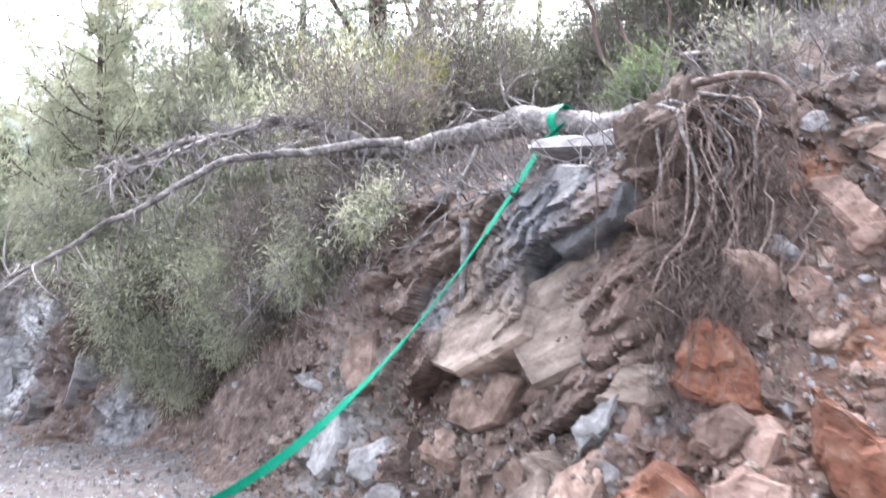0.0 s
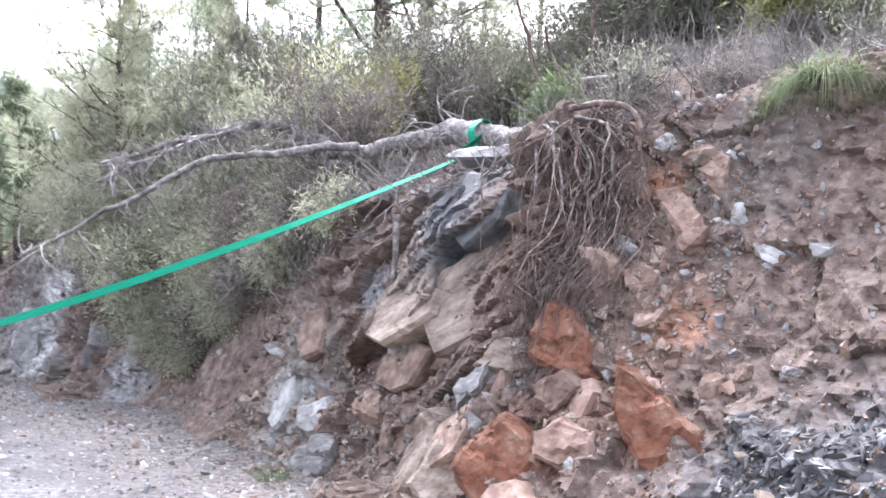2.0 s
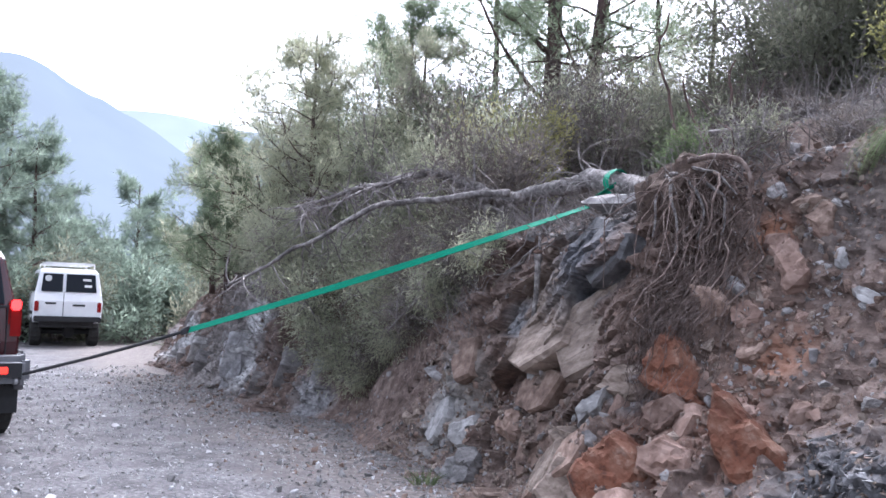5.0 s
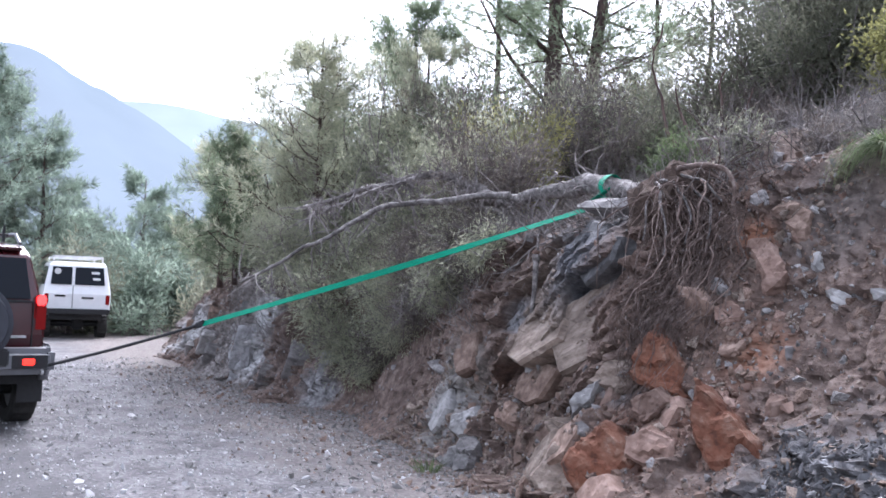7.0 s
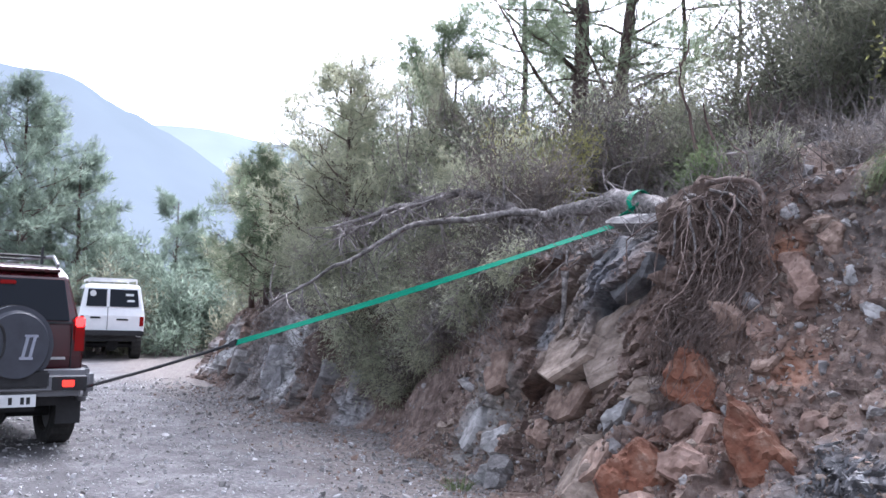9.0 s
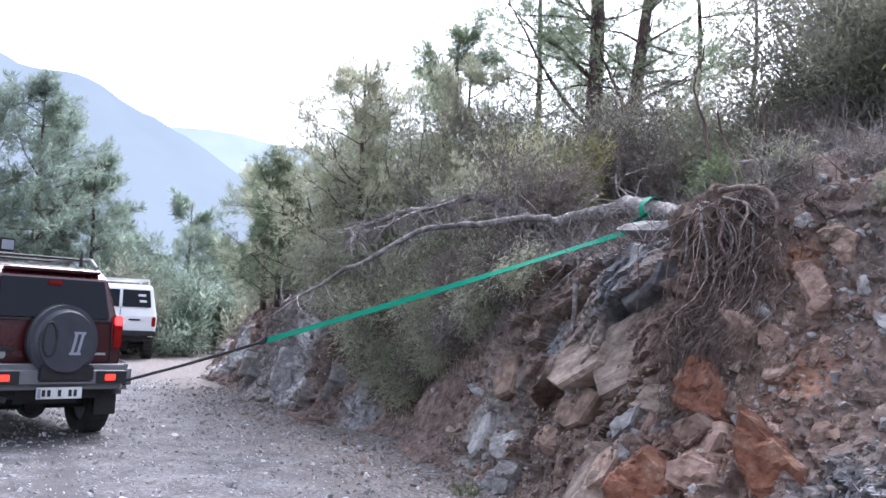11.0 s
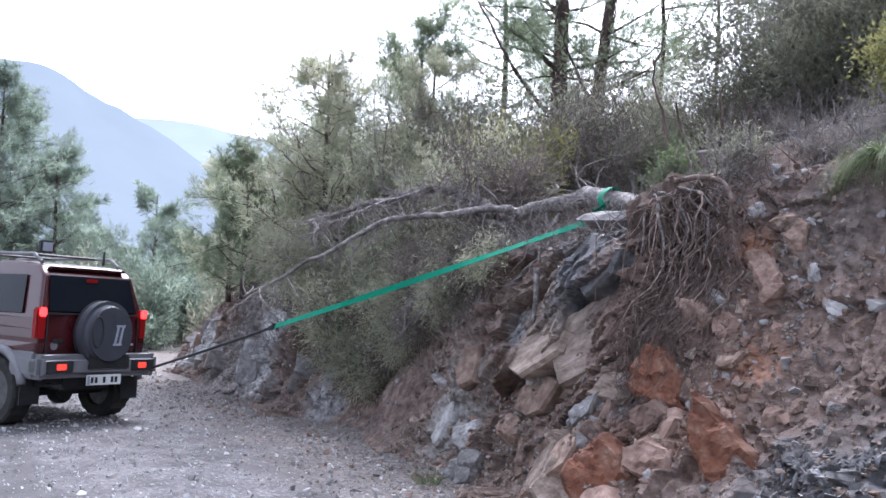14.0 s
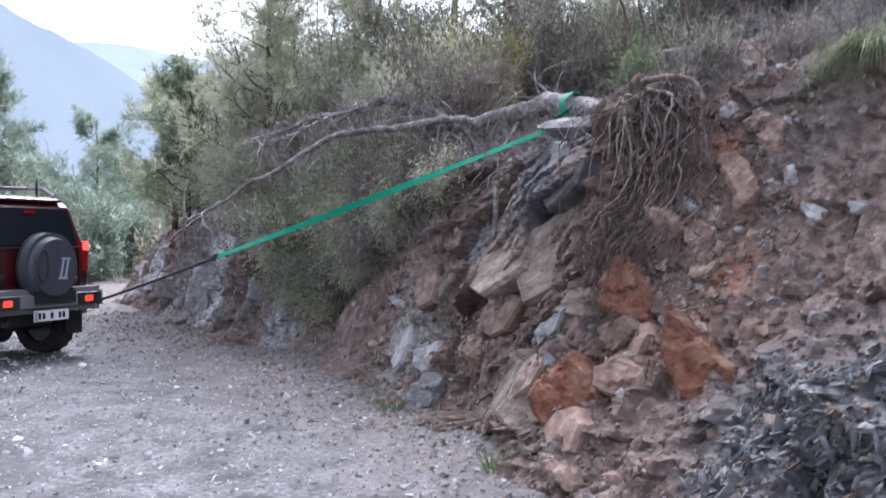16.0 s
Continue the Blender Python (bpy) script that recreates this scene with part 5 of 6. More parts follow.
    for x in (-1, 1):
        part("bumper_corner", box(0.14, 0.55, 0.27, (x * 0.80, -1.95, 0.70), 0.05), M_SILVER, car, "silver-grey plastic bumper corner")
        pocket = part("lamp_pocket", box(0.36, 0.02, 0.13, (x * 0.60, -2.229, 0.70), 0.006), M_BLACK, car)
        part("bumper_lamp", box(0.125, 0.02, 0.065, (x * 0.585, -2.242, 0.70), 0.008), M_LITLOW, pocket, "lit red bumper lamp")
    plate = part("number_plate", box(0.50, 0.012, 0.115, (0.02, -2.235, 0.545), 0.003), M_PLATE, car, "white number plate")
    for k in range(7):
        if k not in (2, 4):
            part("plate_bar", box(0.036, 0.006, 0.066, (-0.155 + 0.058 * k, -2.243, 0.545)), M_BLACK, plate)
    part("plate_band", box(0.035, 0.006, 0.10, (-0.205, -2.243, 0.545)), M_MARK, plate)
    part("tow_eye", disc(0.035, 0.03, (0.74, -2.17, 0.60), "x"), M_STEEL, car)
    # sides
    for x in (-1, 1):
        part("side_cladding", box(0.04, 1.62, 0.20, (x * 0.835, -0.10, 0.60), 0.015), M_SILVER, car, "silver-grey side cladding")
        part("side_cladding", box(0.04, 0.42, 0.28, (x * 0.83, -1.86, 0.72), 0.015), M_SILVER, car, "silver-grey side cladding")
        part("running_board", box(0.16, 1.55, 0.05, (x * 0.87, -0.10, 0.46), 0.02), M_BLACK, car)
        for y0 in (-1.42, 1.23):
            flare = Geo()
            line = [(x * 0.845, y0 + 0.50 * math.cos(a), 0.37 + 0.50 * math.sin(a)) for a in np.linspace(0.25, math.pi - 0.25, 15)]
            flare.tube(line, [0.055] * 15, 7)
            part("wheel_arch_flare", flare, M_SILVER, car, "silver-grey wheel arch flare", smooth=True)
        hw = lambda z, y: half(z, y) + 0.005
        for ya, yb, ta, tb, nm in ((-1.72, -1.00, -1.62, -0.98, "quarter_window"), (-0.90, -0.15, -0.88, -0.13, "side_window"), (-0.05, 0.88, -0.03, 0.40, "side_window")):
            lo, hi = 1.27, 1.70
            quad = [(x * hw(lo, ya), ya, lo), (x * hw(lo, yb), yb, lo), (x * hw(hi, tb), tb, hi), (x * hw(hi, ta), ta, hi)]
            part(nm, panel(quad if x > 0 else quad[::-1]), M_GLASS, car)
        rail = Geo()
        rail.tube([(x * 0.56, -1.72, 1.85), (x * 0.56, -1.55, 1.945), (x * 0.56, -0.6, 1.955), (x * 0.56, 0.35, 1.945), (x * 0.56, 0.5, 1.86)], [0.02] * 5, 6)
        part("roof_rail", rail, M_SILVER, car, "grey metal roof rail")
        part("wing_mirror", box(0.2, 0.1, 0.16, (x * 0.93, 0.82, 1.32), 0.03), M_BLACK, car)
        part("mud_flap", box(0.26, 0.015, 0.26, (x * 0.72, -1.88, 0.40)), M_BLACK, car)
    for y in (-1.3, -0.4):
        bar = Geo()
        bar.tube([(-0.56, y, 1.95), (0.56, y, 1.95)], [0.016] * 2, 6)
        part("roof_bar", bar, M_BLACK, car)
    part("work_lamp", box(0.17, 0.07, 0.14, (-0.46, -1.62, 2.03), 0.012), M_BLACK, car, "square black roof work lamp")
    part("work_lamp_glass", box(0.13, 0.012, 0.10, (-0.46, -1.66, 2.03)), M_MARK, car)
    aerial = Geo()
    aerial.tube([(0.42, -1.60, 1.86), (0.42, -1.60, 1.99), (0.42, -1.61, 2.04)], [0.018, 0.016, 0.008], 6)
    part("aerial", aerial, M_BLACK, car)
    part("windscreen", panel([(-0.62, 1.03, 1.33), (-0.56, 0.52, 1.78), (0.56, 0.52, 1.78), (0.62, 1.03, 1.33)]), M_GLASS, car)
    part("front_bumper", box(1.7, 0.3, 0.3, (0, 2.25, 0.68), 0.06), M_SILVER, car)
    wheels = [wheel(car, x * 0.72, y, 0.39, 0.27) for x in (-1, 1) for y in (-1.42, 1.23)]
    tagged(car, "dark red four-wheel-drive with spare wheel cover and lit brake lamps", "car")
    return car, wheels


def white_offroader():
    car = empty("white_offroader")
    half = lambda z, y: float(np.interp(z, [0.5, 1.15, 1.35, 1.95, 2.05], [0.80, 0.83, 0.80, 0.70, 0.62]))
    outline = [(-2.25, 0.72), (-2.3, 1.2), (-2.26, 1.4), (-2.14, 1.95), (-2.02, 2.04), (0.35, 2.06), (0.55, 1.98), (0.95, 1.4), (2.2, 1.28), (2.3, 1.1), (2.32, 0.7)]
    outline += [(2.0, 0.62)] + arch(1.48, 0.5, 0.62) + [(0.95, 0.6), (-0.9, 0.6)] + arch(-1.42, 0.5, 0.62) + [(-2.0, 0.68)]
    bevel_mod(part("body", car_shell(outline, half, (0.9, 1.15, 1.35, 1.6, 1.95)), M_WHITE, car), 0.04)
    part("underbody", box(1.3, 4.1, 0.3, (0, 0, 0.66)), M_BLACK, car)
    part("rear_axle", disc(0.07, 1.3, (0, -1.42, 0.39), "x"), M_BLACK, car)
    part("differential", disc(0.17, 0.22, (0.1, -1.42, 0.39), "y", bevel=0.05), M_BLACK, car)
    part("rear_bumper", box(1.60, 0.16, 0.14, (0, -2.32, 0.74), 0.02), M_BLACK, car)
    for xa, xb in ((-0.66, -0.16), (-0.08, 0.66)):
        part("rear_window", panel([(xa, -2.285, 1.44), (xb, -2.285, 1.44), (xb * 0.94, -2.165, 1.90), (xa * 0.94, -2.165, 1.90)]), M_GLASS, car)
    part("window_sticker", disc(0.08, 0.012, (-0.5, -2.225, 1.78), "y"), M_PLATE, car, "round pale sticker")
    part("window_sticker", box(0.18, 0.012, 0.06, (0.45, -2.27, 1.60)), M_PLATE, car, "pale sticker")
    part("window_sticker", box(0.2, 0.012, 0.06, (0.42, -2.22, 1.76)), M_PLATE, car, "pale sticker")
    part("door_split", box(0.014, 0.012, 0.60, (-0.12, -2.295, 1.12)), M_BLACK, car)
    part("door_handle", box(0.26, 0.03, 0.05, (-0.42, -2.30, 1.14), 0.01), M_BLACK, car)
    part("door_handle", box(0.30, 0.03, 0.05, (0.25, -2.30, 1.10), 0.01), M_BLACK, car)
    for x in (-1, 1):
        part("tail_lamp", box(0.10, 0.06, 0.26, (x * 0.745, -2.29, 1.06), 0.015), M_LENS, car, "red tail lamp")
        part("wheel_arch_flare", box(0.10, 1.1, 0.07, (x * 0.84, -1.42, 0.88), 0.03), M_BLACK, car)
        part("wheel_arch_flare", box(0.10, 1.1, 0.07, (x * 0.84, 1.48, 0.88), 0.03), M_BLACK, car)
        hw = lambda z: half(z, 0) + 0.004
        for ya, yb in ((-2.0, -0.9), (-0.8, 0.0), (0.08, 0.72)):
            quad = [(x * hw(1.42), ya, 1.42), (x * hw(1.42), yb, 1.42), (x * hw(1.9), yb - 0.08, 1.9), (x * hw(1.9), ya + 0.05, 1.9)]
            part("side_window", panel(quad if x > 0 else quad[::-1]), M_GLASS, car)
        rail = Geo()
        rail.tube([(x * 0.60, -2.0, 2.06), (x * 0.60, -2.0, 2.17), (x * 0.60, 0.2, 2.17), (x * 0.60, 0.2, 2.06)], [0.018] * 4, 5)
        part("rack_rail", rail, M_WHITE, car)
        part("wing_mirror", box(0.2, 0.08, 0.22, (x * 0.95, 0.9, 1.5), 0.03), M_BLACK, car)
    part("rack_board", box(1.22, 0.06, 0.06, (0, -2.0, 2.17), 0.01), M_PLATE, car)
    for k in range(5):
        part("rack_slat", box(1.18, 0.05, 0.02, (0, -1.6 + 0.42 * k, 2.15)), M_PLATE, car)
    pipe = Geo()
    pipe.tube([(0.86, 1.2, 1.2), (0.87, 0.95, 1.4), (0.84, 0.66, 1.95), (0.84, 0.62, 2.12)], [0.04] * 4, 7)
    part("snorkel", pipe, M_BLACK, car)
    part("windscreen", panel([(-0.66, 0.98, 1.42), (-0.6, 0.62, 1.94), (0.6, 0.62, 1.94), (0.66, 0.98, 1.42)]), M_GLASS, car)
    for x in (-1, 1):
        for y in (-1.42, 1.48):
            wheel(car, x * 0.70, y, 0.39, 0.26)
    tagged(car, "white boxy off-road vehicle with roof rack parked ahead on the track", "car")
    return car


suv, suv_wheels = red_suv()
suv.scale = (0.91, 1.05, 1.01)
white = white_offroader()
white.matrix_basis = pose(-15.68, 18.85, ground_z(-15.68, 18.85), 0.8, 0, 43.5)


# ---- the tow strap: rigid lengths of webbing and rope that move with the pull ----
ANCHOR = Vector((0.51, 5.24, 2.33))
SUV_ROWS = [  # seconds, x, y, heading
    (0, -6.0, 5.1, 56), (0.5, -6.3, 5.3, 56), (1, -6.6, 5.5, 56), (1.5, -6.85, 5.7, 56), (2, -6.93, 5.75, 55.5), (2.5, -6.97, 5.8, 55), (4, -6.97, 5.8, 55), (6, -6.95, 5.75, 55), (7, -7.02, 5.84, 55.7), (8, -6.97, 5.77, 56.6), (9, -6.95, 5.73, 57), (9.5, -6.93, 5.72, 57),
    (11, -7.22, 6.2, 62.5), (12, -7.33, 6.41, 65), (12.5, -7.33, 6.47, 65), (13, -7.39, 6.66, 69.5), (13.5, -7.45, 6.98, 72.8), (14, -7.37, 7.04, 74), (14.5, -7.31, 6.97, 74.7), (15, -7.27, 6.88, 75.5), (15.5, -7.33, 6.87, 78.8), (16, -7.34, 6.89, 79),
]
KNOT_ROWS = [  # seconds, knot x, y, z, sag
    (0, -2.0, 5.15, 0.10, 0.44), (0.25, -2.2, 5.2, 0.10, 0.40), (0.5, -2.45, 5.25, 0.22, 0.33), (0.75, -2.72, 5.3, 0.32, 0.26), (1, -2.83, 5.35, 0.44, 0.17), (1.5, -2.98, 5.35, 0.70, 0.16), (2, -3.10, 5.32, 1.06, 0.06), (2.5, -3.13, 5.28, 1.10, 0.04), (3, -3.13, 5.3, 1.13, 0.03), (3.5, -3.13, 5.25, 1.13, 0.03), (5, -3.14, 5.27, 1.19, 0.02), (7, -3.18, 5.32, 1.20, 0.02), (9.5, -3.14, 5.28, 1.21, 0.02),
    (11, -3.22, 5.8, 1.24, 0.015), (12, -3.26, 6.0, 1.25, 0.01), (12.5, -3.26, 6.06, 1.25, 0.01), (13, -3.2, 6.25, 1.28, 0.01), (13.5, -3.1, 6.45, 1.30, 0.01), (14, -3.07, 6.5, 1.31, 0.01), (15, -3.15, 6.58, 1.28, 0.01), (16, -3.21, 6.66, 1.26, 0.01),
]


def suv_pose(t):
    col = np.array(SUV_ROWS).T
    x, y, a = (float(np.interp(t, col[0], c)) for c in col[1:])
    return pose(x - 0.025, y - 0.025, 0.013 * y + 0.02, 0.7, 0, a)


def knot_at(t):
    col = np.array(KNOT_ROWS).T
    x, y, z, sag = (float(np.interp(t, col[0], c)) for c in col[1:])
    return Vector((x, y, z)), sag


def hook_at(t):
    return suv_pose(t) @ Vector((0.69, -2.30, 0.66))


def sagging(a, b, sag, n):
    pts = []
    for k in range(n + 1):
        u = k / n
        p = a.lerp(b, u) - Vector((0, 0, 4 * sag * u * (1 - u)))
        p.z = max(p.z, 0.013 * p.y + 0.05)
        pts.append(p)
    return pts


def piece_pose(p, q, twist):
    d = (q - p).normalized()
    up = (Vector((0, 0, 1)) - d * d.z).normalized()
    m = Matrix((d, up, d.cross(up))).transposed().to_4x4()
    return Matrix.Translation(p.lerp(q, 0.5)) @ m @ Matrix.Rotation(twist, 4, "X")


GREEN, BLACK = 15, 6
tow_strap = tagged(empty("tow_strap"), "bright green webbing tow strap tied to a black rope", "strap")
webbing, rope = [], []
for k in range(GREEN):
    piece = box(3.93 / GREEN + 0.02, 0.060, 0.005, bevel=0.002)
    webbing.append(part("webbing", piece, M_STRAP, tow_strap, "green woven webbing"))
for k in range(BLACK):
    g = Geo()
    ln = 1.95 / BLACK * 0.5 + 0.01
    g.tube([(-ln, 0, 0), (0, 0, 0), (ln, 0, 0)], [0.016] * 3, 7, 0.1)
    rope.append(part("rope", g, M_ROPE, tow_strap, "black rope"))
knot = part("knot", stone_mesh("knot", 0.11, 0.07, 0.07, 9, 24), M_ROPE, tow_strap, "black knot")


def strap_loop():
    """The strap's turn round the trunk, and its run down to the slab."""
    g = Geo()
    c = Vector((0.70, 5.47, 2.53))
    axis = Vector((-0.68, 0.73, 0.10)).normalized()
    u = axis.cross(Vector((0, 0, 1))).normalized()
    v = u.cross(axis)
    n = 28
    verts, faces = [], []
    for k in range(n):
        a = 2 * math.pi * k / n
        r = 0.122 + 0.005 * math.sin(5 * a)
        for off in (-0.034, 0.034):
            for rr in (r, r + 0.006):
                verts.append(c + u * rr * math.cos(a) + v * rr * math.sin(a) + axis * (off + 0.02 * math.sin(a)))
    for k in range(n):
        a, b = 4 * k, 4 * ((k + 1) % n)
        faces += [[a + 1, b + 1, b + 3, a + 3], [a, a + 2, b + 2, b], [a, b, b + 1, a + 1], [a + 2, a + 3, b + 3, b + 2]]
    g.add(verts, faces)
    part("loop", g, M_STRAP, tow_strap, "green strap turned round the trunk")
    run = box(0.34, 0.068, 0.006, bevel=0.002)
    ob = part("run", run, M_STRAP, tow_strap, "green strap run from trunk to slab")
    ob.matrix_basis = piece_pose(Vector((0.66, 5.36, 2.50)), ANCHOR + Vector((-0.01, -0.02, 0.03)), -0.9)


strap_loop()


M_SHALE = mat("dark_blue_grey_shale", [(0.06, 0.058, 0.061), (0.145, 0.142, 0.147), (0.31, 0.305, 0.31)], 7, 0.55, 0.6, vary=0.5)
M_PEBBLE = mat("pale_pebble", [(0.24, 0.235, 0.235), (0.36, 0.355, 0.355), (0.50, 0.495, 0.495)], 9, 0.8, 0.3, vary=0.4)


def loose_rubble():
    """Small broken stones over the bank, along its foot and on the track."""
    rng = np.random.default_rng(77)
    kinds = [stone_mesh("chip", 1, rng.uniform(0.5, 0.9), rng.uniform(0.3, 0.7), 900 + k, 9) for k in range(14)]
    shapes = [([v.co.copy() for v in me.vertices], [list(p.vertices) for p in me.polygons]) for me in kinds]
    sets = {"bank_rubble_tan": (Geo(), M_TAN), "bank_rubble_brown": (Geo(), M_BROWN), "bank_rubble_grey": (Geo(), M_GREY), "bank_rubble_pink": (Geo(), M_PINK), "shale_shards": (Geo(), M_SHALE), "track_gravel": (Geo(), M_PALE), "track_gravel_pale": (Geo(), M_PEBBLE)}

    def drop(key, p, size, flat=False):
        vs, fs = shapes[rng.integers(len(shapes))]
        m = Euler(rng.uniform(0, 6.28, 3)).to_matrix() * size
        if flat:
            m = pose(0, 0, 0, rng.normal(-25, 34), rng.normal(-38, 32), -FACE_TURN + rng.normal(0, 50)).to_3x3() @ Matrix.Diagonal((1.6 * size, 0.9 * size, 0.5 * size))
        sets[key][0].add([m @ v + p for v in vs], fs)

    for _ in range(27000):
        s = rng.uniform(-2.0, 5.6) if rng.uniform() < 0.85 else rng.uniform(5.6, 16)
        z = crest_z(s) * rng.uniform(0, 1) ** 1.4
        keep = 1 - 0.9 * bedrock(s, z)
        if 4.5 < s < 7.7 and z > 0.3:
            keep = 0.3
        elif s < 1.15 and z > 1.05:
            keep = 0.5
        if rng.uniform() > keep:
            continue
        warm = smooth(0.4, 1.2, s) * smooth(3.4, 2.6, s)
        pick = rng.uniform()
        if pick < 0.25 + 0.35 * warm:
            key = ("bank_rubble_brown", "bank_rubble_pink")[int(rng.uniform() < 0.5 * warm)]
        elif pick < 0.75:
            key = "bank_rubble_tan" if s < 5.6 else "bank_rubble_grey"
        else:
            key = "bank_rubble_grey"
        drop(key, bank_point(s, z, 0.004), min(0.13, (0.014 + rng.exponential(0.018)) * (0.8 if s < 1.2 else 1.0)))
    for _ in range(3200):
        s, z = rng.uniform(-1.2, 0.75), 0.95 * rng.uniform() ** 1.2
        drop("shale_shards", bank_point(s, z - 0.25 * max(0, s), 0.02), min(0.11, 0.02 + rng.exponential(0.022)), True)
    for _ in range(5200):
        s = rng.uniform(-1, 14)
        w = foot_w(s) + 0.3 - abs(rng.normal(0, 0.75))
        p = world_at(s, w)
        p.z = ground_z(p.x, p.y)
        drop("track_gravel" if rng.uniform() < 0.75 else "bank_rubble_brown", p, min(0.12, 0.015 + rng.exponential(0.02)))
    for _ in range(15000):
        s, w = rng.uniform(-0.5, 16), rng.uniform(-2.5, 3.2)
        p = world_at(s, w)
        p.z = ground_z(p.x, p.y)
        drop("track_gravel" if rng.uniform() < 0.35 else "track_gravel_pale", p, min(0.12, 0.012 + rng.exponential(0.018)))
    for _ in range(900):
        s = rng.uniform(-1, 5)
        p = hill_at(s, top_w(s) + rng.uniform(0, 2.2))
        drop("bank_rubble_grey" if rng.uniform() < 0.6 else "bank_rubble_brown", p, min(0.16, 0.025 + rng.exponential(0.03)))
    for key, (g, m) in sets.items():
        tagged(part(key, g, m), "loose angular broken stones", "rubble", kind="stuff")


def dry_litter():
    """Thin dead twigs and dry stalks over the slope."""
    rng = np.random.default_rng(78)
    g = Geo()
    for _ in range(9500):
        s = rng.uniform(-2, 14) if rng.uniform() < 0.6 else rng.uniform(0, 5)
        if rng.uniform() < 0.35:
            z = crest_z(s) * rng.uniform(0.35, 1)
            if s < 4.6 or (s < 7 and z < 1.2):
                continue
            p = bank_point(s, z)
        else:
            p = hill_at(s, top_w(s) + rng.uniform(-0.1, 5))
        d = Vector((rng.normal(0, 0.7), rng.normal(0, 0.7), rng.uniform(0.1, 1.0)))
        line = branch_line(p, d, rng.uniform(0.12, 0.55), 3, 0.25, 0, rng)
        g.tube(line, [0.005, 0.004, 0.003, 0.0015], 3)
    tagged(part("dry_undergrowth", g, M_TWIG), "dry grey twigs and stalks covering the slope", "undergrowth", kind="stuff")


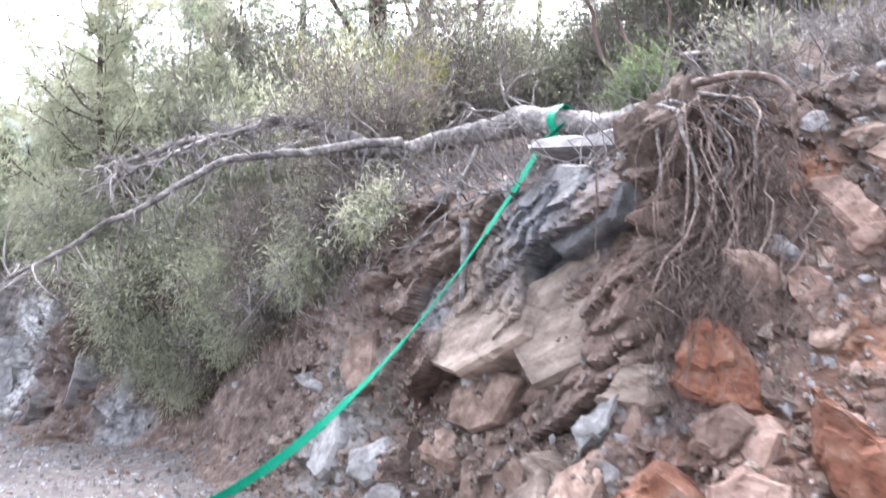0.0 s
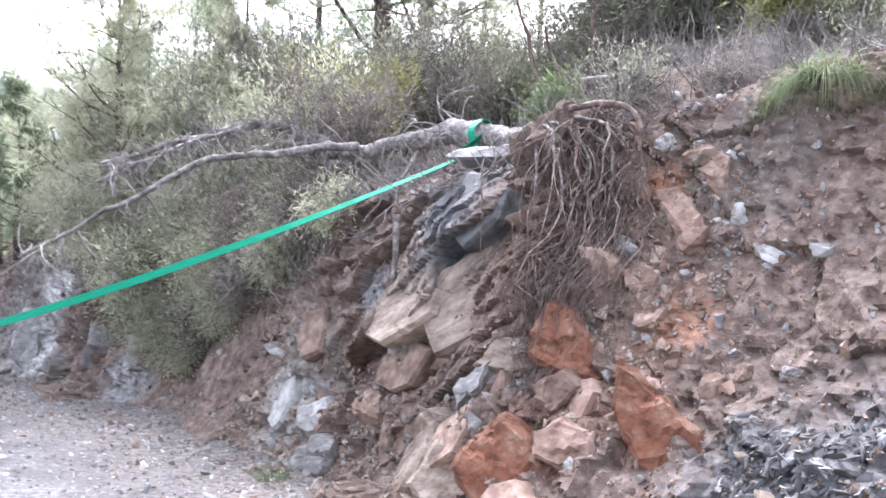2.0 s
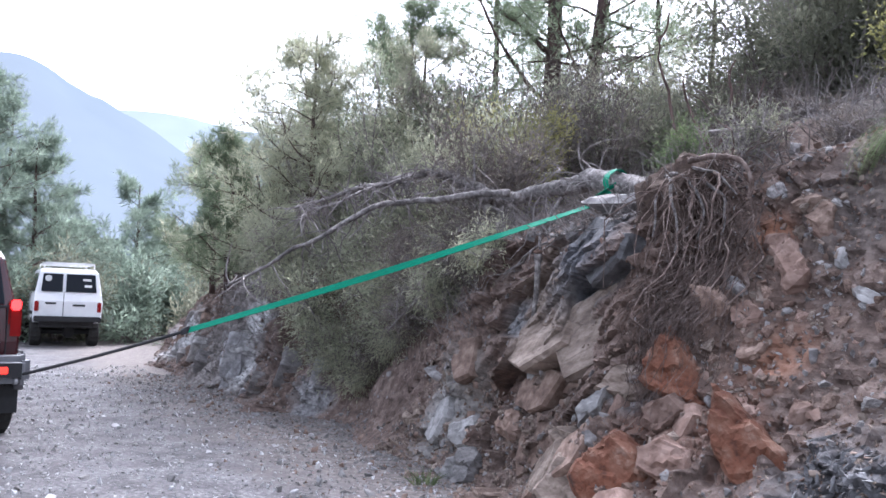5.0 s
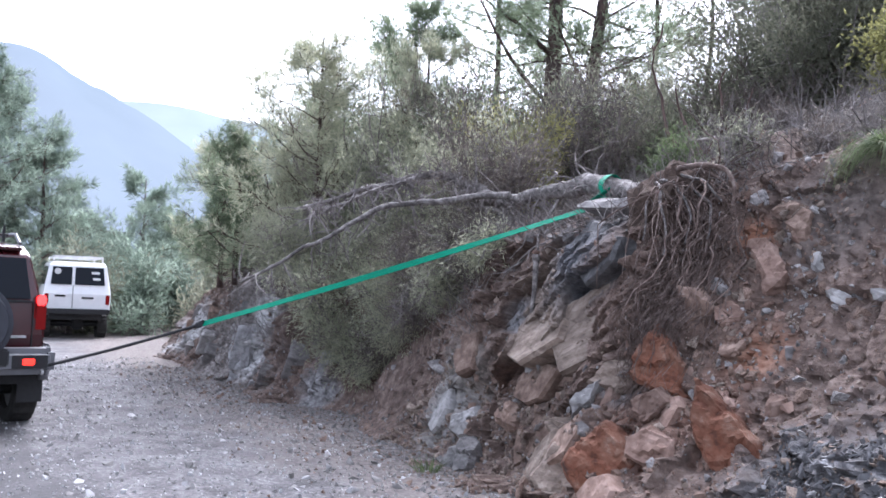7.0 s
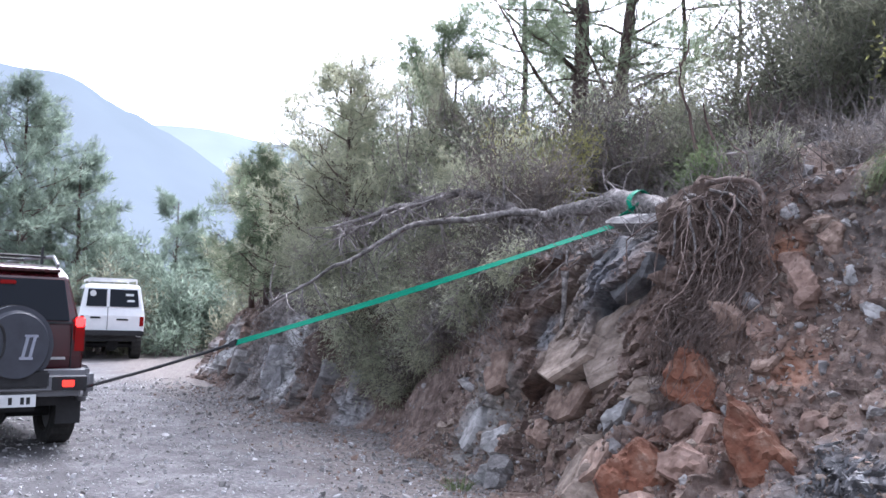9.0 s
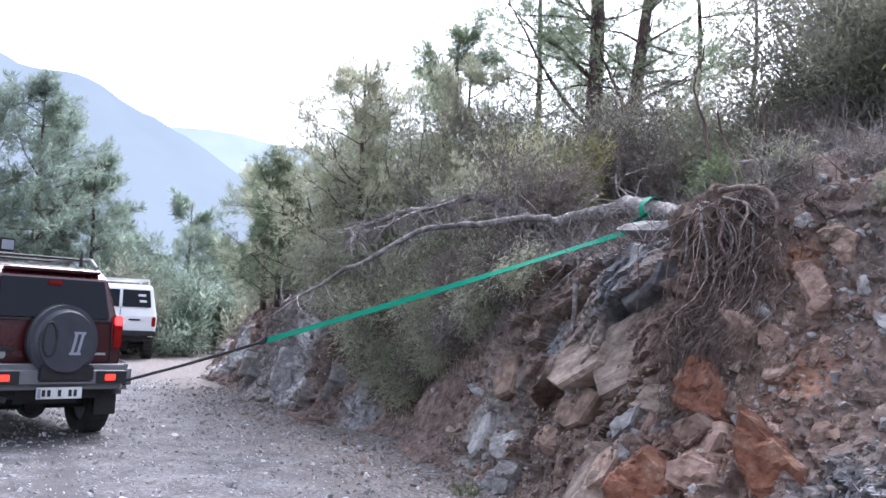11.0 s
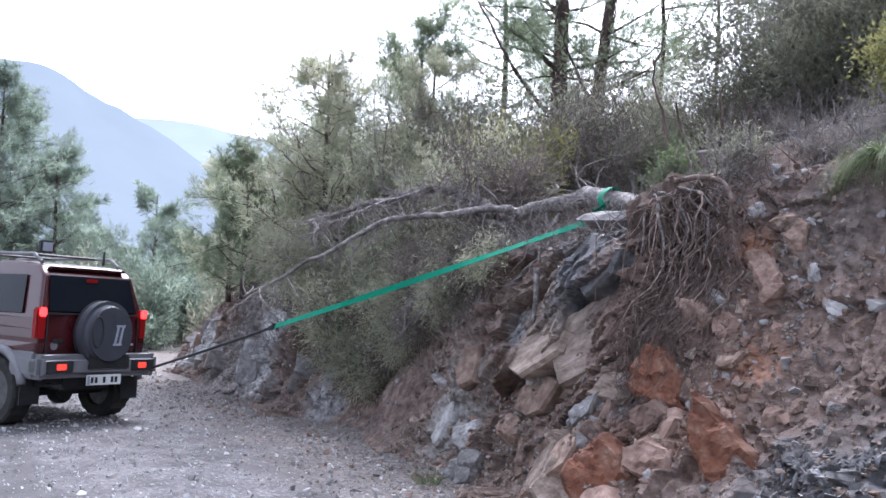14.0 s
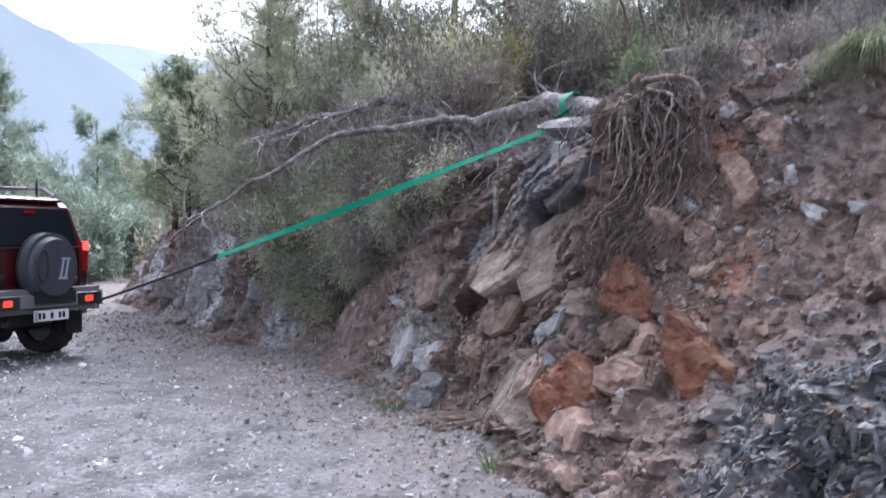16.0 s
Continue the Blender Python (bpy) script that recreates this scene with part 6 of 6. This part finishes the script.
def stones_on_bank():
    """Broken stones that can be told apart on the near face."""
    rng = np.random.default_rng(79)
    kinds = {"grey": M_GREY, "pale": M_PALE, "pink": M_PINK, "tan": M_TAN, "brown": M_BROWN, "blue": M_BLUE, "chalk": M_CHALK}
    meshes = {}
    for name, m in kinds.items():
        for k in range(7):
            me = stone_mesh("stone", 1, rng.uniform(0.35, 0.8), rng.uniform(0.45, 0.95), 500 + k * 11, 12)
            me.materials.append(m)
            meshes[name, k] = me
    for n in range(300):
        if n < 70:
            s, z = rng.uniform(-0.5, 0.75), 0.05 + 0.9 * rng.uniform() ** 1.2
            size, kind = rng.uniform(0.06, 0.17), ("blue", "blue", "brown", "blue", "grey")[rng.integers(5)]
        elif n < 95:
            s = rng.uniform(7.9, 17)
            z = rng.uniform(0.1, 1.3)
            size, kind = rng.uniform(0.15, 0.5), ("grey", "chalk", "grey", "brown", "grey")[rng.integers(5)]
        elif n < 145:
            s, z = rng.normal(1.05, 0.2), rng.normal(1.62, 0.24)
            size, kind = rng.uniform(0.05, 0.12), ("grey", "brown", "grey")[rng.integers(3)]
        elif n < 205:
            s, z = rng.normal(1.48, 0.17), rng.uniform(0.6, 1.75)
            size, kind = rng.uniform(0.05, 0.13), ("pink", "brown", "tan", "tan")[rng.integers(4)]
        else:
            s = rng.uniform(0.2, 5.4)
            z = crest_z(s) * rng.uniform(0.02, 0.92)
            while bedrock(s, z) > 0.3 or (s > 4.5 and z > 0.9):
                s, z = rng.uniform(0.2, 5.4), rng.uniform(0.05, 1.9)
            size = min(0.22, 0.05 + rng.exponential(0.04)) * (0.7 if s < 1.2 else 1.0)
            warm = 0.8 < s < 3.0 and z < 1.7
            kind = ("pink", "brown", "tan", "brown", "brown")[rng.integers(5)] if warm else ("grey", "brown", "grey", "tan", "tan", "pale")[rng.integers(6)]
            size = min(size, 0.10) if kind == "pale" else size
        ob = part("stone", meshes[kind, int(rng.integers(7))], None, bank)
        turn = Euler((rng.normal(-0.3, 0.5), rng.normal(0.4, 0.5), rng.uniform(0, 6.28))).to_matrix().to_4x4()
        shape = Matrix.Scale(size, 4)
        if 70 <= n < 95:
            turn = pose(0, 0, 0, rng.normal(-14, 8), rng.normal(28, 8), -FACE_TURN + rng.normal(0, 14))
            shape = Matrix.Diagonal((size * 0.28, size * 0.5, size * 1.5, 1))
        elif n < 70:
            turn = pose(0, 0, 0, rng.normal(-30, 15), rng.normal(-35, 12), -FACE_TURN + rng.normal(0, 20))
            shape = Matrix.Diagonal((size * 1.3, size * 0.7, size * 0.4, 1))
        ob.matrix_basis = Matrix.Translation(bank_point(s, z, -0.06 if 70 <= n < 95 else -0.01)) @ turn @ shape


loose_rubble()
dry_litter()
stones_on_bank()


# ---- what moves ----
def motions():
    times = [0, 0.25, 0.5, 0.75, 1, 1.25, 1.5, 2, 2.5, 3, 3.5, 5, 6, 7, 8, 9, 9.5, 10.25, 11, 12, 12.5, 13, 13.5, 14, 14.5, 15, 15.5, 16]
    walk(suv, [(t, suv_pose(t)) for t in times])
    gone = 0.0
    turns = []
    last = suv_pose(0)
    for t in times:
        now = suv_pose(t)
        step = now.translation - last.translation
        gone += step.dot(now.to_3x3() @ Vector((0, 1, 0)))
        last = now
        turns.append((t, -gone / 0.41))
    for w in suv_wheels:
        at = w.matrix_basis.translation.copy()
        walk(w, [(t, Matrix.Translation(at) @ Matrix.Rotation(a, 4, "X")) for t, a in turns])
    rows = {ob: [] for ob in webbing + rope + [knot]}
    for t in times:
        k, sag = knot_at(t)
        line = sagging(ANCHOR, k, sag, GREEN)
        slack = smooth(2.2, 0.0, t)
        for i, ob in enumerate(webbing):
            u = (i + 0.5) / GREEN
            twist = 0.25 + 0.9 * math.sin(5.5 * u + 0.5 * t) * (0.2 + 0.8 * slack) + 0.25 * smooth(3, 9, t) * math.sin(9 * u) + 0.6 * (1 - u) ** 2 * smooth(13, 9.5, t)
            rows[ob].append((t, piece_pose(line[i], line[i + 1], twist)))
        line = sagging(k, hook_at(t), 0.25 * sag + 0.01, BLACK)
        for i, ob in enumerate(rope):
            rows[ob].append((t, piece_pose(line[i], line[i + 1], 0)))
        way = (hook_at(t) - k).normalized() * 0.02
        rows[knot].append((t, piece_pose(k - way, k + way, 0)))
    for ob, r in rows.items():
        walk(ob, r)


motions()
